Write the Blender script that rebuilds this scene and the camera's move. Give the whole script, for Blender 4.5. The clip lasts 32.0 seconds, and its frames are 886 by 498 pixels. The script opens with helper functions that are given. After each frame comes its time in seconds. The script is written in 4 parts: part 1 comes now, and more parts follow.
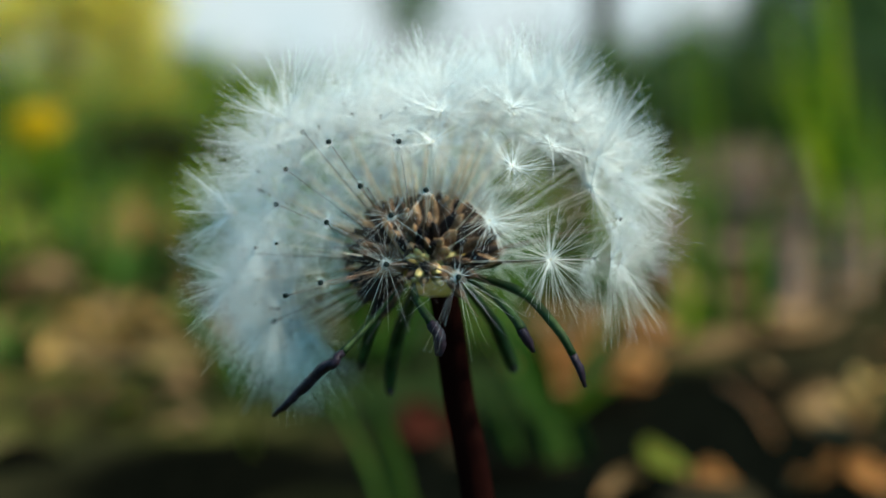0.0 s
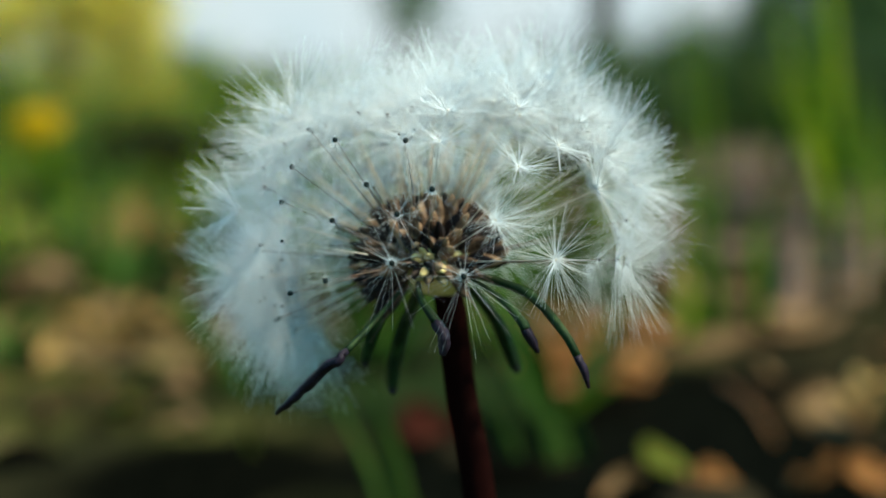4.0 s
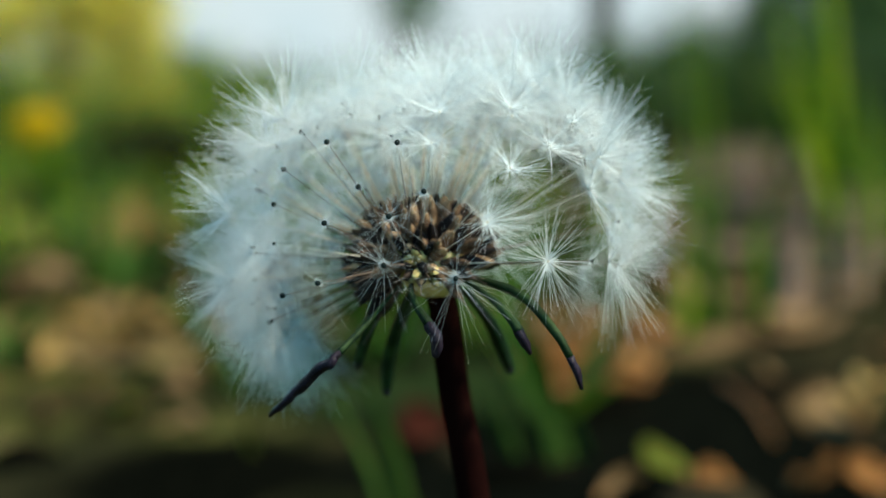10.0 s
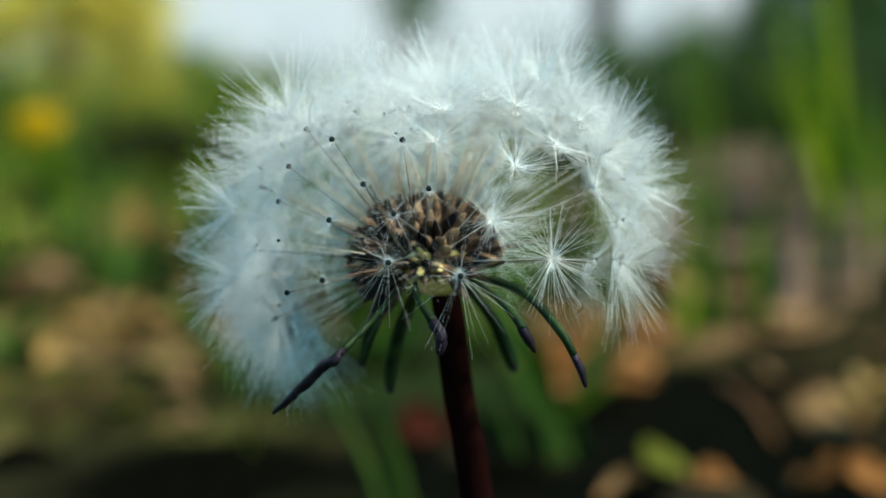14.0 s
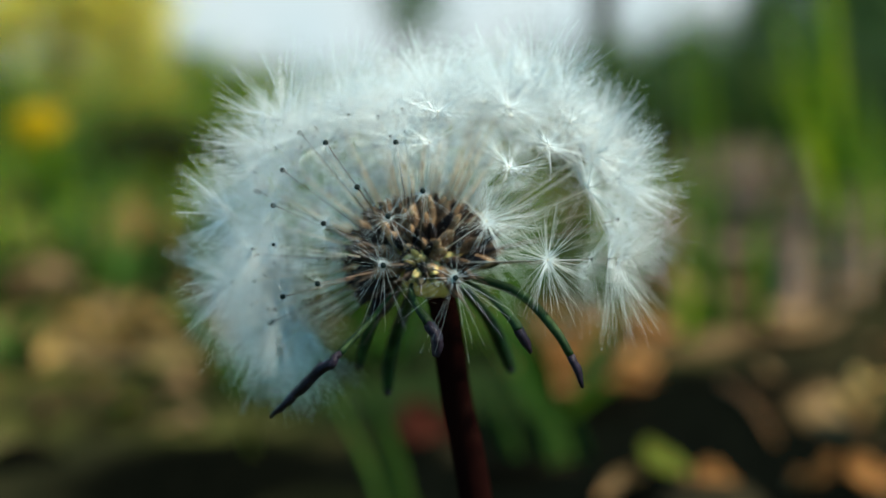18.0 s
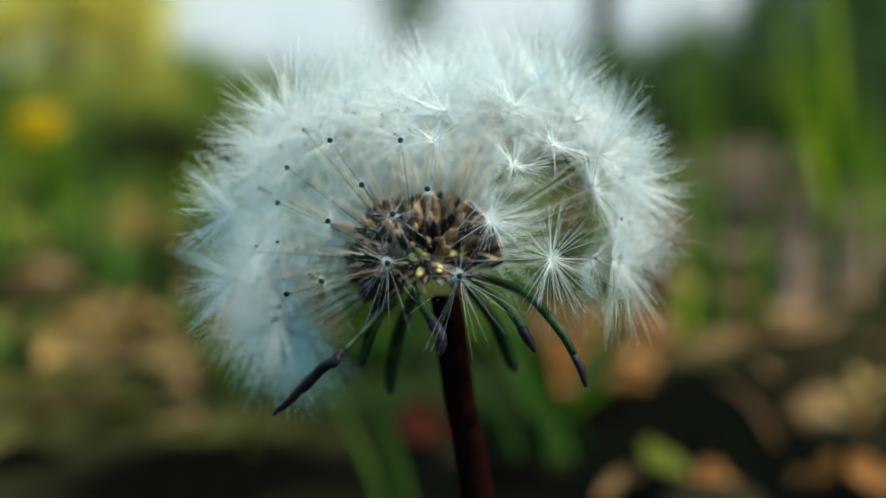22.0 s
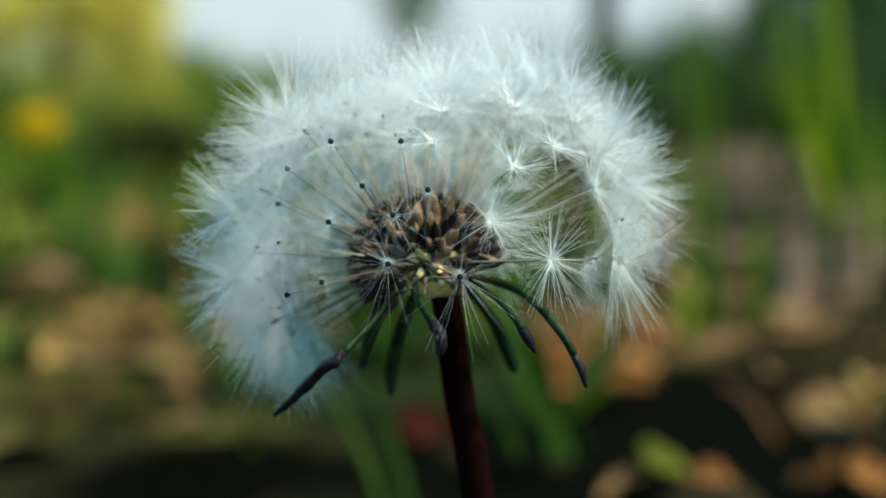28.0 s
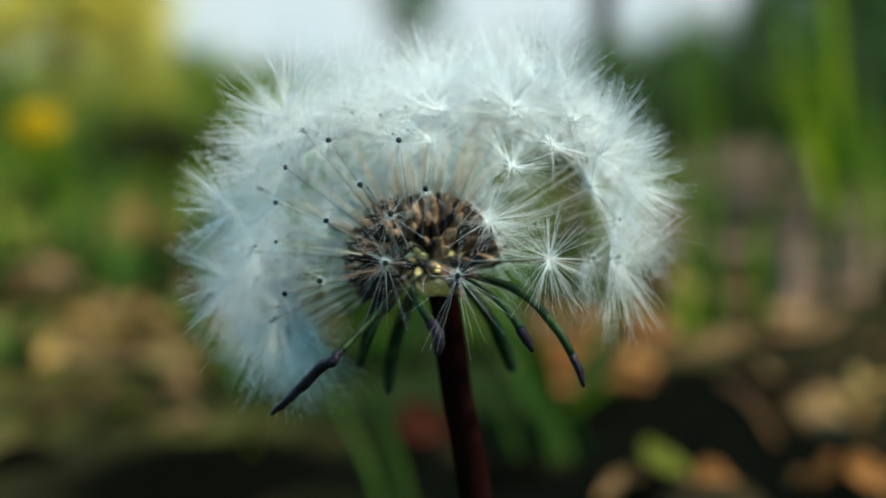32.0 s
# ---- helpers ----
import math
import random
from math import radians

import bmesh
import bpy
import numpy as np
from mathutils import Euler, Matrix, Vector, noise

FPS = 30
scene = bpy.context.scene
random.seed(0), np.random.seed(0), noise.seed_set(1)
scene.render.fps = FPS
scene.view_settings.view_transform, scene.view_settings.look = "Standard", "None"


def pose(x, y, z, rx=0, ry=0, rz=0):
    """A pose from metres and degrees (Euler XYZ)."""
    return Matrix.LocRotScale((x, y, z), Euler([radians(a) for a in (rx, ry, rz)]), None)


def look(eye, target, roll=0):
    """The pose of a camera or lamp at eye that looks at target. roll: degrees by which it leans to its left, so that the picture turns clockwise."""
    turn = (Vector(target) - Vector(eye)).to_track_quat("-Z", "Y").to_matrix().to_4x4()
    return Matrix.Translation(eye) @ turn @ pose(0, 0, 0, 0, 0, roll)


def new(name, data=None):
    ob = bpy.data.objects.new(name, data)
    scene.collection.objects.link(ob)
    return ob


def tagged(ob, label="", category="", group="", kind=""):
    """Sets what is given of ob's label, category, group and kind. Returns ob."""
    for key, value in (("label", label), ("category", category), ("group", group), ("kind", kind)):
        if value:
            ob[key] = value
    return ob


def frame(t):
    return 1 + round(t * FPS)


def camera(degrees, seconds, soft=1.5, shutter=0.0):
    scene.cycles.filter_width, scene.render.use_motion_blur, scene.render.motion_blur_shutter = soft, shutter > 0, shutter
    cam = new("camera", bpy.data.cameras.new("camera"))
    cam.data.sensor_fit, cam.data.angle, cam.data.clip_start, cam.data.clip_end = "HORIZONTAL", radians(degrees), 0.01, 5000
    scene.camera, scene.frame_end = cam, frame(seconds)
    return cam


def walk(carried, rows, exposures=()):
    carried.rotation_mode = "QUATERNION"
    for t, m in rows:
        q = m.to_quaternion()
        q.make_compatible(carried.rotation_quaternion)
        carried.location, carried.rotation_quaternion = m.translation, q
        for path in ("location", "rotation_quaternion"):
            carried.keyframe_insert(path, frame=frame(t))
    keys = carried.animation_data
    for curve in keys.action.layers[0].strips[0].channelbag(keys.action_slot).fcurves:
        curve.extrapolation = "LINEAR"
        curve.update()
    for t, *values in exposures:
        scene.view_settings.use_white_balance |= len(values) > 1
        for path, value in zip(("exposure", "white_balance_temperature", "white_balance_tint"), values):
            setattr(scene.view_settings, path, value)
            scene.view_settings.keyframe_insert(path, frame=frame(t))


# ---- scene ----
# A macro lens on a tripod: it stands still through the whole shot.
cam = camera(30, 32.0, soft=1.5, shutter=0.2)
EYE = Vector((0.0, -0.135, 0.070))
AIM = EYE + Vector((0.0, 1.0, -math.tan(radians(3.75))))
walk(cam, [(0.0, look(EYE, AIM)), (32.0, look(EYE, AIM))], [(0.0, 1.13, 5950, -40), (32.0, 1.13, 5950, -40)])
cam.data.dof.use_dof = True
cam.data.dof.focus_distance = 0.1235
cam.data.dof.aperture_fstop = 19.0
cam.data.dof.aperture_blades = 0

# ---- world and sun ----
SUN_FROM = Vector((0.60, -0.26, 0.80)).normalized()
world = bpy.data.worlds.new("sky_world")
scene.world = world
world.use_nodes = True
wn = world.node_tree.nodes
sky = wn.new("ShaderNodeTexSky")
sky.sky_type = "NISHITA"
sky.sun_disc = False
sky.sun_elevation = math.asin(SUN_FROM.z)
sky.sun_rotation = math.atan2(SUN_FROM.x, SUN_FROM.y)
sky.air_density, sky.dust_density, sky.ozone_density = 1.0, 0.6, 4.0
world.node_tree.links.new(sky.outputs[0], wn["Background"].inputs[0])
wn["Background"].inputs[1].default_value = 0.15
sun_lamp = new("sun", bpy.data.lights.new("sun", "SUN"))
sun_lamp.data.energy, sun_lamp.data.angle = 4.8, radians(0.6)
sun_lamp.data.color = (1.0, 0.655, 0.595)
sun_lamp.matrix_world = look(SUN_FROM * 5, (0, 0, 0))


# ---- materials ----
def material(name):
    m = bpy.data.materials.new(name)
    m.use_nodes = True
    nt = m.node_tree
    nt.nodes.clear()
    return m, nt.nodes, nt.links, nt.nodes.new("ShaderNodeOutputMaterial")


def ramp_node(nodes, stops):
    r = nodes.new("ShaderNodeValToRGB")
    e = r.color_ramp.elements
    while len(e) < len(stops):
        e.new(0.5)
    for i, (p, c) in enumerate(stops):
        e[i].position, e[i].color = p, (*c, 1)
    return r


def surface(name, stops, scale=200.0, fine=1500.0, rough=0.7, spec=0.3, bump=0.3, dist=0.0005, thin=0.0, vary=0.0, island=False, tint=(1, 1, 1)):
    """Noise-mottled colour at two scales with bump; thin: share of light let through; vary: spread from piece to piece."""
    m, n, l, out = material(name)
    tc = n.new("ShaderNodeTexCoord")
    big = n.new("ShaderNodeTexNoise")
    big.inputs["Scale"].default_value, big.inputs["Detail"].default_value = scale, 4
    small = n.new("ShaderNodeTexNoise")
    small.inputs["Scale"].default_value, small.inputs["Detail"].default_value = fine, 3
    l.new(tc.outputs["Object"], big.inputs["Vector"])
    l.new(tc.outputs["Object"], small.inputs["Vector"])
    mix = n.new("ShaderNodeMath")
    mix.operation = "MULTIPLY_ADD"
    l.new(small.outputs["Fac"], mix.inputs[0])
    mix.inputs[1].default_value = 0.35
    l.new(big.outputs["Fac"], mix.inputs[2])
    sub = n.new("ShaderNodeMath")
    sub.operation = "SUBTRACT"
    l.new(mix.outputs[0], sub.inputs[0])
    sub.inputs[1].default_value = 0.175
    fac = sub
    if vary:
        if island:
            rnd = n.new("ShaderNodeNewGeometry").outputs["Random Per Island"]
        else:
            rnd = n.new("ShaderNodeObjectInfo").outputs["Random"]
        v = n.new("ShaderNodeMath")
        v.operation = "MULTIPLY_ADD"
        l.new(rnd, v.inputs[0])
        v.inputs[1].default_value = vary
        l.new(sub.outputs[0], v.inputs[2])
        w = n.new("ShaderNodeMath")
        w.operation = "SUBTRACT"
        l.new(v.outputs[0], w.inputs[0])
        w.inputs[1].default_value = vary / 2
        fac = w
    r = ramp_node(n, stops)
    l.new(fac.outputs[0], r.inputs[0])
    b = n.new("ShaderNodeBsdfPrincipled")
    l.new(r.outputs[0], b.inputs["Base Color"])
    b.inputs["Roughness"].default_value = rough
    b.inputs["Specular IOR Level"].default_value = spec
    bp = n.new("ShaderNodeBump")
    bp.inputs["Strength"].default_value, bp.inputs["Distance"].default_value = bump, dist
    l.new(small.outputs["Fac"], bp.inputs["Height"])
    l.new(bp.outputs[0], b.inputs["Normal"])
    if thin:
        tr = n.new("ShaderNodeBsdfTranslucent")
        tn = n.new("ShaderNodeMixRGB")
        tn.blend_type = "MULTIPLY"
        tn.inputs[0].default_value = 1.0
        tn.inputs[2].default_value = (*tint, 1)
        l.new(r.outputs[0], tn.inputs[1])
        l.new(tn.outputs[0], tr.inputs[0])
        ms = n.new("ShaderNodeMixShader")
        ms.inputs[0].default_value = thin
        l.new(b.outputs[0], ms.inputs[1])
        l.new(tr.outputs[0], ms.inputs[2])
        l.new(ms.outputs[0], out.inputs[0])
    else:
        l.new(b.outputs[0], out.inputs[0])
    return m


HAIR = surface("pappus_hair", [(0.0, (0.83, 0.87, 0.888)), (1.0, (0.89, 0.912, 0.922))], 300, 2000, 0.22, 0.8, 0.0, thin=0.5, vary=0.2)
# Shaded and sunlit copies of one hub: the light is in the colours.
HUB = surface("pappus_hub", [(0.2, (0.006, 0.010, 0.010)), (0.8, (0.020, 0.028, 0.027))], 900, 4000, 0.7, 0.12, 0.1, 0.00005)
LIT_HUB = surface("lit_hub", [(0.2, (0.62, 0.60, 0.52)), (0.8, (0.80, 0.78, 0.70))], 900, 4000, 0.4, 0.5, 0.1, 0.00005)
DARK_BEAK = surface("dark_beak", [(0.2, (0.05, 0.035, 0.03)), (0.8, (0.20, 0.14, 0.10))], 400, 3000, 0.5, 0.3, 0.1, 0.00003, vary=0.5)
# Back beaks: own tan, warmed further for the sun glow inside the head.
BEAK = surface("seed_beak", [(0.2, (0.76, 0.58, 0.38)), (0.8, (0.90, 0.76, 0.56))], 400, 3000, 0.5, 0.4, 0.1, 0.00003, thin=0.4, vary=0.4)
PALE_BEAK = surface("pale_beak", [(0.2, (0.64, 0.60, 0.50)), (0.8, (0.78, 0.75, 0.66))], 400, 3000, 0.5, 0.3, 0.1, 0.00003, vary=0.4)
ACHENE = surface("seed_coat", [(0.15, (0.006, 0.005, 0.007)), (0.48, (0.022, 0.016, 0.013)), (0.67, (0.13, 0.080, 0.047)), (0.91, (0.42, 0.29, 0.17))], 500, 5000, 0.7, 0.15, 0.5, 0.0001, vary=0.7)
RECEPTACLE = surface("receptacle", [(0.25, (0.30, 0.25, 0.06)), (0.5, (0.55, 0.44, 0.14)), (0.8, (0.82, 0.70, 0.32))], 800, 4000, 0.7, 0.3, 0.4, 0.0001)
UNRIPE_COAT = surface("unripe_seed_coat", [(0.2, (0.16, 0.13, 0.05)), (0.5, (0.34, 0.28, 0.11)), (0.8, (0.58, 0.50, 0.24))], 500, 5000, 0.8, 0.1, 0.5, 0.0001, vary=0.5)
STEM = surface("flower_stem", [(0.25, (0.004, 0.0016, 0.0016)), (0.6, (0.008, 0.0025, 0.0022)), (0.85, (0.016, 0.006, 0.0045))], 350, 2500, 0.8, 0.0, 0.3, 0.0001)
BRACT = surface("bract_green", [(0.2, (0.006, 0.010, 0.004)), (0.5, (0.014, 0.028, 0.009)), (0.85, (0.05, 0.085, 0.024))], 500, 3500, 0.65, 0.15, 0.4, 0.00012, thin=0.15)
BRACT_TIP = surface("bract_tip", [(0.25, (0.005, 0.0035, 0.006)), (0.55, (0.014, 0.010, 0.019)), (0.85, (0.07, 0.055, 0.085))], 500, 4500, 0.5, 0.12, 0.5, 0.00012)
SOIL = surface("soil", [(0.40, (0.003, 0.0032, 0.002)), (0.52, (0.013, 0.013, 0.006)), (0.63, (0.05, 0.044, 0.017)), (0.78, (0.11, 0.085, 0.042))], 14, 130, 1.0, 0.0, 1.0, 0.006)
CLOD = surface("soil_clod", [(0.25, (0.0015, 0.0016, 0.0012)), (0.6, (0.005, 0.005, 0.003)), (0.85, (0.03, 0.024, 0.014))], 60, 500, 1.0, 0.0, 0.8, 0.002, vary=0.5, island=True)


def add_moss(m):
    """Thin green moss over parts of the soil."""
    n, l = m.node_tree.nodes, m.node_tree.links
    b = n["Principled BSDF"]
    old = b.inputs["Base Color"].links[0].from_socket
    tc, ns = n.new("ShaderNodeTexCoord"), n.new("ShaderNodeTexNoise")
    ns.inputs["Scale"].default_value, ns.inputs["Detail"].default_value = 5.0, 6
    l.new(tc.outputs["Object"], ns.inputs["Vector"])
    r = ramp_node(n, [(0.48, (0, 0, 0)), (0.62, (1, 1, 1))])
    l.new(ns.outputs["Fac"], r.inputs[0])
    mx = n.new("ShaderNodeMixRGB")
    l.new(r.outputs[0], mx.inputs[0])
    l.new(old, mx.inputs[1])
    mx.inputs[2].default_value = (0.05, 0.062, 0.011, 1)
    l.new(mx.outputs[0], b.inputs["Base Color"])


def add_patch(m, at, size, colour):
    """A stretch of soil of another colour; some carry painted shade."""
    n, l = m.node_tree.nodes, m.node_tree.links
    b = n["Principled BSDF"]
    old = b.inputs["Base Color"].links[0].from_socket
    tc, mp, gr, ns = n.new("ShaderNodeTexCoord"), n.new("ShaderNodeMapping"), n.new("ShaderNodeTexGradient"), n.new("ShaderNodeTexNoise")
    mp.vector_type = "TEXTURE"
    mp.inputs["Location"].default_value, mp.inputs["Scale"].default_value = (*at, 0), (*size, 1)
    gr.gradient_type = "SPHERICAL"
    ns.inputs["Scale"].default_value, ns.inputs["Detail"].default_value = 12.0, 5
    l.new(tc.outputs["Object"], mp.inputs["Vector"])
    l.new(mp.outputs[0], gr.inputs["Vector"])
    l.new(tc.outputs["Object"], ns.inputs["Vector"])
    ad = n.new("ShaderNodeMath")
    l.new(gr.outputs["Fac"], ad.inputs[0])
    l.new(ns.outputs["Fac"], ad.inputs[1])
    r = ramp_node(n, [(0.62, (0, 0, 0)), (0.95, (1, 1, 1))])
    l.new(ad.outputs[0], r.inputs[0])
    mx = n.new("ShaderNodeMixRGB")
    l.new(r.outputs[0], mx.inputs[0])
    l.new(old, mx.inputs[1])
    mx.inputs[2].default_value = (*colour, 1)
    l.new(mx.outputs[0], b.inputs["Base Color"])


add_moss(SOIL)
add_patch(SOIL, (0.0, 64.0), (220.0, 61.0), (0.055, 0.095, 0.014))
# Two darker stretches of soil out in the meadow.
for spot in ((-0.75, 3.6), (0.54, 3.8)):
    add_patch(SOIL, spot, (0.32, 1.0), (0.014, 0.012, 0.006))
add_patch(SOIL, (0.37, 1.35), (0.40, 1.0), (0.14, 0.098, 0.075))
add_patch(SOIL, (-0.11, 0.455), (0.11, 0.10), (0.14, 0.102, 0.042))
add_patch(SOIL, (-0.13, 0.33), (0.13, 0.07), (0.045, 0.046, 0.012))
# Foreground shade painted into the soil colour, nearly black behind the stem.
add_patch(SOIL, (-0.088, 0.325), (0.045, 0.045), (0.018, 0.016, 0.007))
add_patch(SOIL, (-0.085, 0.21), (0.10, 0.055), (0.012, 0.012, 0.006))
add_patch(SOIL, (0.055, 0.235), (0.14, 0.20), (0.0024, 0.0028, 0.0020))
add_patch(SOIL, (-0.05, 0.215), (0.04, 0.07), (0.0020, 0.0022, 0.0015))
add_patch(SOIL, (0.112, 0.288), (0.027, 0.050), (0.15, 0.098, 0.046))
# Three darker stretches behind the seed head and to its right.
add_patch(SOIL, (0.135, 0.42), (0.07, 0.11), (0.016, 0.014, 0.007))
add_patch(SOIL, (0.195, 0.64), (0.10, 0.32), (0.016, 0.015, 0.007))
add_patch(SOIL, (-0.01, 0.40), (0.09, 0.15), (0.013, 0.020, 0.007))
GRASS = surface("grass_blade", [(0.3, (0.016, 0.036, 0.004)), (0.5, (0.075, 0.135, 0.008)), (0.68, (0.23, 0.29, 0.018))], 3.5, 400, 0.5, 0.2, 0.2, 0.0003, thin=0.4, vary=0.5, island=True, tint=(1.3, 1.2, 0.5))
GRASS_NEAR = surface("grass_blade_near", [(0.15, (0.055, 0.11, 0.007)), (0.5, (0.14, 0.24, 0.012)), (0.8, (0.31, 0.40, 0.022))], 30, 400, 0.5, 0.2, 0.2, 0.0003, thin=0.6, vary=0.8, tint=(1.5, 1.35, 0.5))
DRY_LEAF = surface("dry_leaf", [(0.2, (0.08, 0.05, 0.014)), (0.5, (0.22, 0.14, 0.045)), (0.8, (0.36, 0.26, 0.10))], 60, 500, 0.9, 0.1, 0.5, 0.001, thin=0.2, vary=0.4)
ORANGE_LEAF = surface("orange_leaf", [(0.2, (0.09, 0.042, 0.014)), (0.5, (0.22, 0.105, 0.035)), (0.8, (0.34, 0.19, 0.075))], 60, 500, 0.9, 0.05, 0.5, 0.001, thin=0.25, vary=0.3)
RUST_LEAF = surface("rust_leaf", [(0.2, (0.014, 0.004, 0.0025)), (0.5, (0.030, 0.008, 0.005)), (0.8, (0.06, 0.017, 0.010))], 60, 500, 0.9, 0.05, 0.5, 0.001, thin=0.25, vary=0.3)
LITTER = surface("leaf_litter", [(0.2, (0.02, 0.014, 0.008)), (0.5, (0.07, 0.045, 0.02)), (0.8, (0.20, 0.13, 0.07))], 60, 500, 1.0, 0.0, 0.5, 0.001, vary=0.6, island=True)
GREEN_LEAF = surface("green_leaf", [(0.2, (0.012, 0.028, 0.005)), (0.55, (0.030, 0.060, 0.009)), (0.85, (0.07, 0.11, 0.02))], 60, 500, 0.8, 0.08, 0.4, 0.0008, thin=0.3, vary=0.3, tint=(1.2, 1.2, 0.5))
YELLOW_LEAF = surface("yellow_green_leaf", [(0.2, (0.06, 0.07, 0.008)), (0.55, (0.11, 0.12, 0.018)), (0.85, (0.17, 0.17, 0.035))], 60, 500, 0.8, 0.08, 0.4, 0.0008, thin=0.3, vary=0.2)
PETAL = surface("yellow_floret", [(0.2, (0.32, 0.20, 0.004)), (0.6, (0.45, 0.31, 0.007)), (0.9, (0.55, 0.42, 0.012))], 120, 900, 0.8, 0.05, 0.2, 0.0003, thin=0.25, vary=0.3)
TWIG = surface("twig_bark", [(0.2, (0.06, 0.027, 0.010)), (0.55, (0.20, 0.095, 0.032)), (0.85, (0.36, 0.20, 0.08))], 90, 900, 0.85, 0.2, 0.7, 0.0008)
BARK = surface("tree_bark", [(0.25, (0.012, 0.01, 0.008)), (0.6, (0.045, 0.036, 0.026)), (0.85, (0.09, 0.07, 0.05))], 6, 60, 0.95, 0.15, 1.0, 0.02)
# Near-black blades: shade in the grass, put into their colour.
SHADE_CLUMP = surface("shade_clump_blade", [(0.25, (0.006, 0.006, 0.003)), (0.6, (0.014, 0.013, 0.006)), (0.85, (0.04, 0.034, 0.015))], 40, 400, 0.9, 0.05, 0.5, 0.001, vary=0.4, island=True)
DRY_STALK = surface("dry_stalk", [(0.25, (0.14, 0.092, 0.066)), (0.6, (0.27, 0.19, 0.145)), (0.85, (0.38, 0.28, 0.22))], 40, 400, 0.9, 0.05, 0.5, 0.001, vary=0.5, island=True)
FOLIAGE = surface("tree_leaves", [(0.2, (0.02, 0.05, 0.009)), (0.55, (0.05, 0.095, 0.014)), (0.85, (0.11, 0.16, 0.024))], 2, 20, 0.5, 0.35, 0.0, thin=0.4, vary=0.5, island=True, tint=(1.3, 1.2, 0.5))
# Strong sunlight put into the leaf colour, far paler than FOLIAGE.
SUNNY = surface("sunlit_shrub_leaves", [(0.2, (0.42, 0.42, 0.11)), (0.55, (0.60, 0.56, 0.19)), (0.85, (0.74, 0.70, 0.32))], 2, 20, 0.6, 0.2, 0.0, thin=0.65, vary=0.4, island=True, tint=(1.4, 1.3, 0.5))


# ---- mesh tools ----
def mesh_of(name, verts, faces, mats, smooth=True, which=None):
    me = bpy.data.meshes.new(name)
    me.from_pydata([tuple(v) for v in verts], [], faces)
    for m in mats:
        me.materials.append(m)
    if which is not None:
        me.polygons.foreach_set("material_index", which)
    if smooth:
        me.polygons.foreach_set("use_smooth", [True] * len(me.polygons))
    me.update()
    return me


def part(name, me, parent, m=None, label=""):
    """Links a mesh as one object under a thing or a part, at the local pose m."""
    ob = new(name, me)
    ob.parent = parent
    if m is not None:
        ob.matrix_local = m
    if label:
        tagged(ob, label)
    return ob


def thing(name, label, category, m=None, group="", kind="", me=None):
    ob = new(name, me)
    if m is not None:
        ob.matrix_world = m
    return tagged(ob, label, category, group, kind)


def tube(verts, faces, path, radii, sides=6, caps=True):
    """Adds a tapered tube along a path to the lists."""
    start = len(verts)
    prev = Vector((1, 0, 0))
    count = len(path)
    for i, p in enumerate(path):
        t = (path[min(i + 1, count - 1)] - path[max(i - 1, 0)]).normalized()
        a = prev - t * prev.dot(t)
        if a.length < 1e-6:
            a = t.orthogonal()
        a.normalize()
        prev = a
        b = t.cross(a)
        for k in range(sides):
            w = 2 * math.pi * k / sides
            verts.append(p + (a * math.cos(w) + b * math.sin(w)) * radii[i])
    for i in range(count - 1):
        for k in range(sides):
            q = start + i * sides
            faces.append((q + k, q + (k + 1) % sides, q + sides + (k + 1) % sides, q + sides + k))
    if caps:
        faces.append(tuple(range(start + sides - 1, start - 1, -1)))
        faces.append(tuple(range(start + (count - 1) * sides, start + count * sides)))


def bezier(points, steps):
    """A smooth path through the points (Catmull-Rom)."""
    p = [points[0] * 2 - points[1], *points, points[-1] * 2 - points[-2]]
    out = []
    for i in range(1, len(p) - 2):
        for k in range(steps):
            t = k / steps
            out.append(0.5 * (2 * p[i] + (p[i + 1] - p[i - 1]) * t + (2 * p[i - 1] - 5 * p[i] + 4 * p[i + 1] - p[i + 2]) * t * t
                              + (3 * p[i] - p[i - 1] - 3 * p[i + 1] + p[i + 2]) * t ** 3))
    out.append(points[-1].copy())
    return out


def strip(verts, faces, path, side, widths, thick, fold=0.25):
    """A leaf-like strip with a folded midrib and real thickness, along a path."""
    start = len(verts)
    count = len(path)
    for i, p in enumerate(path):
        t = (path[min(i + 1, count - 1)] - path[max(i - 1, 0)]).normalized()
        s = (side - t * side.dot(t)).normalized()
        u = s.cross(t)
        w = widths[i] / 2
        h = min(thick, w) / 2
        verts += [p - s * w + u * w * fold, p - u * h, p + s * w + u * w * fold, p + u * h]
    for i in range(count - 1):
        q = start + i * 4
        for k in range(4):
            faces.append((q + k, q + (k + 1) % 4, q + 4 + (k + 1) % 4, q + 4 + k))
    faces.append((start + 3, start + 2, start + 1, start))
    e = start + (count - 1) * 4
    faces.append((e, e + 1, e + 2, e + 3))


def towards(d):
    """The turn that brings z to the direction d."""
    return Vector(d).to_track_quat("Z", "Y").to_matrix().to_4x4()


# ---- ground ----
def hill(x, y):
    """Height of the ground: nearly level, with small lumps."""
    near = math.exp(-(x * x + y * y) / 4.0)
    h = noise.noise((x * 9, y * 9, 0.3)) * 0.006 + noise.noise((x * 31, y * 31, 4.1)) * 0.0025
    return (h - 0.002) * near


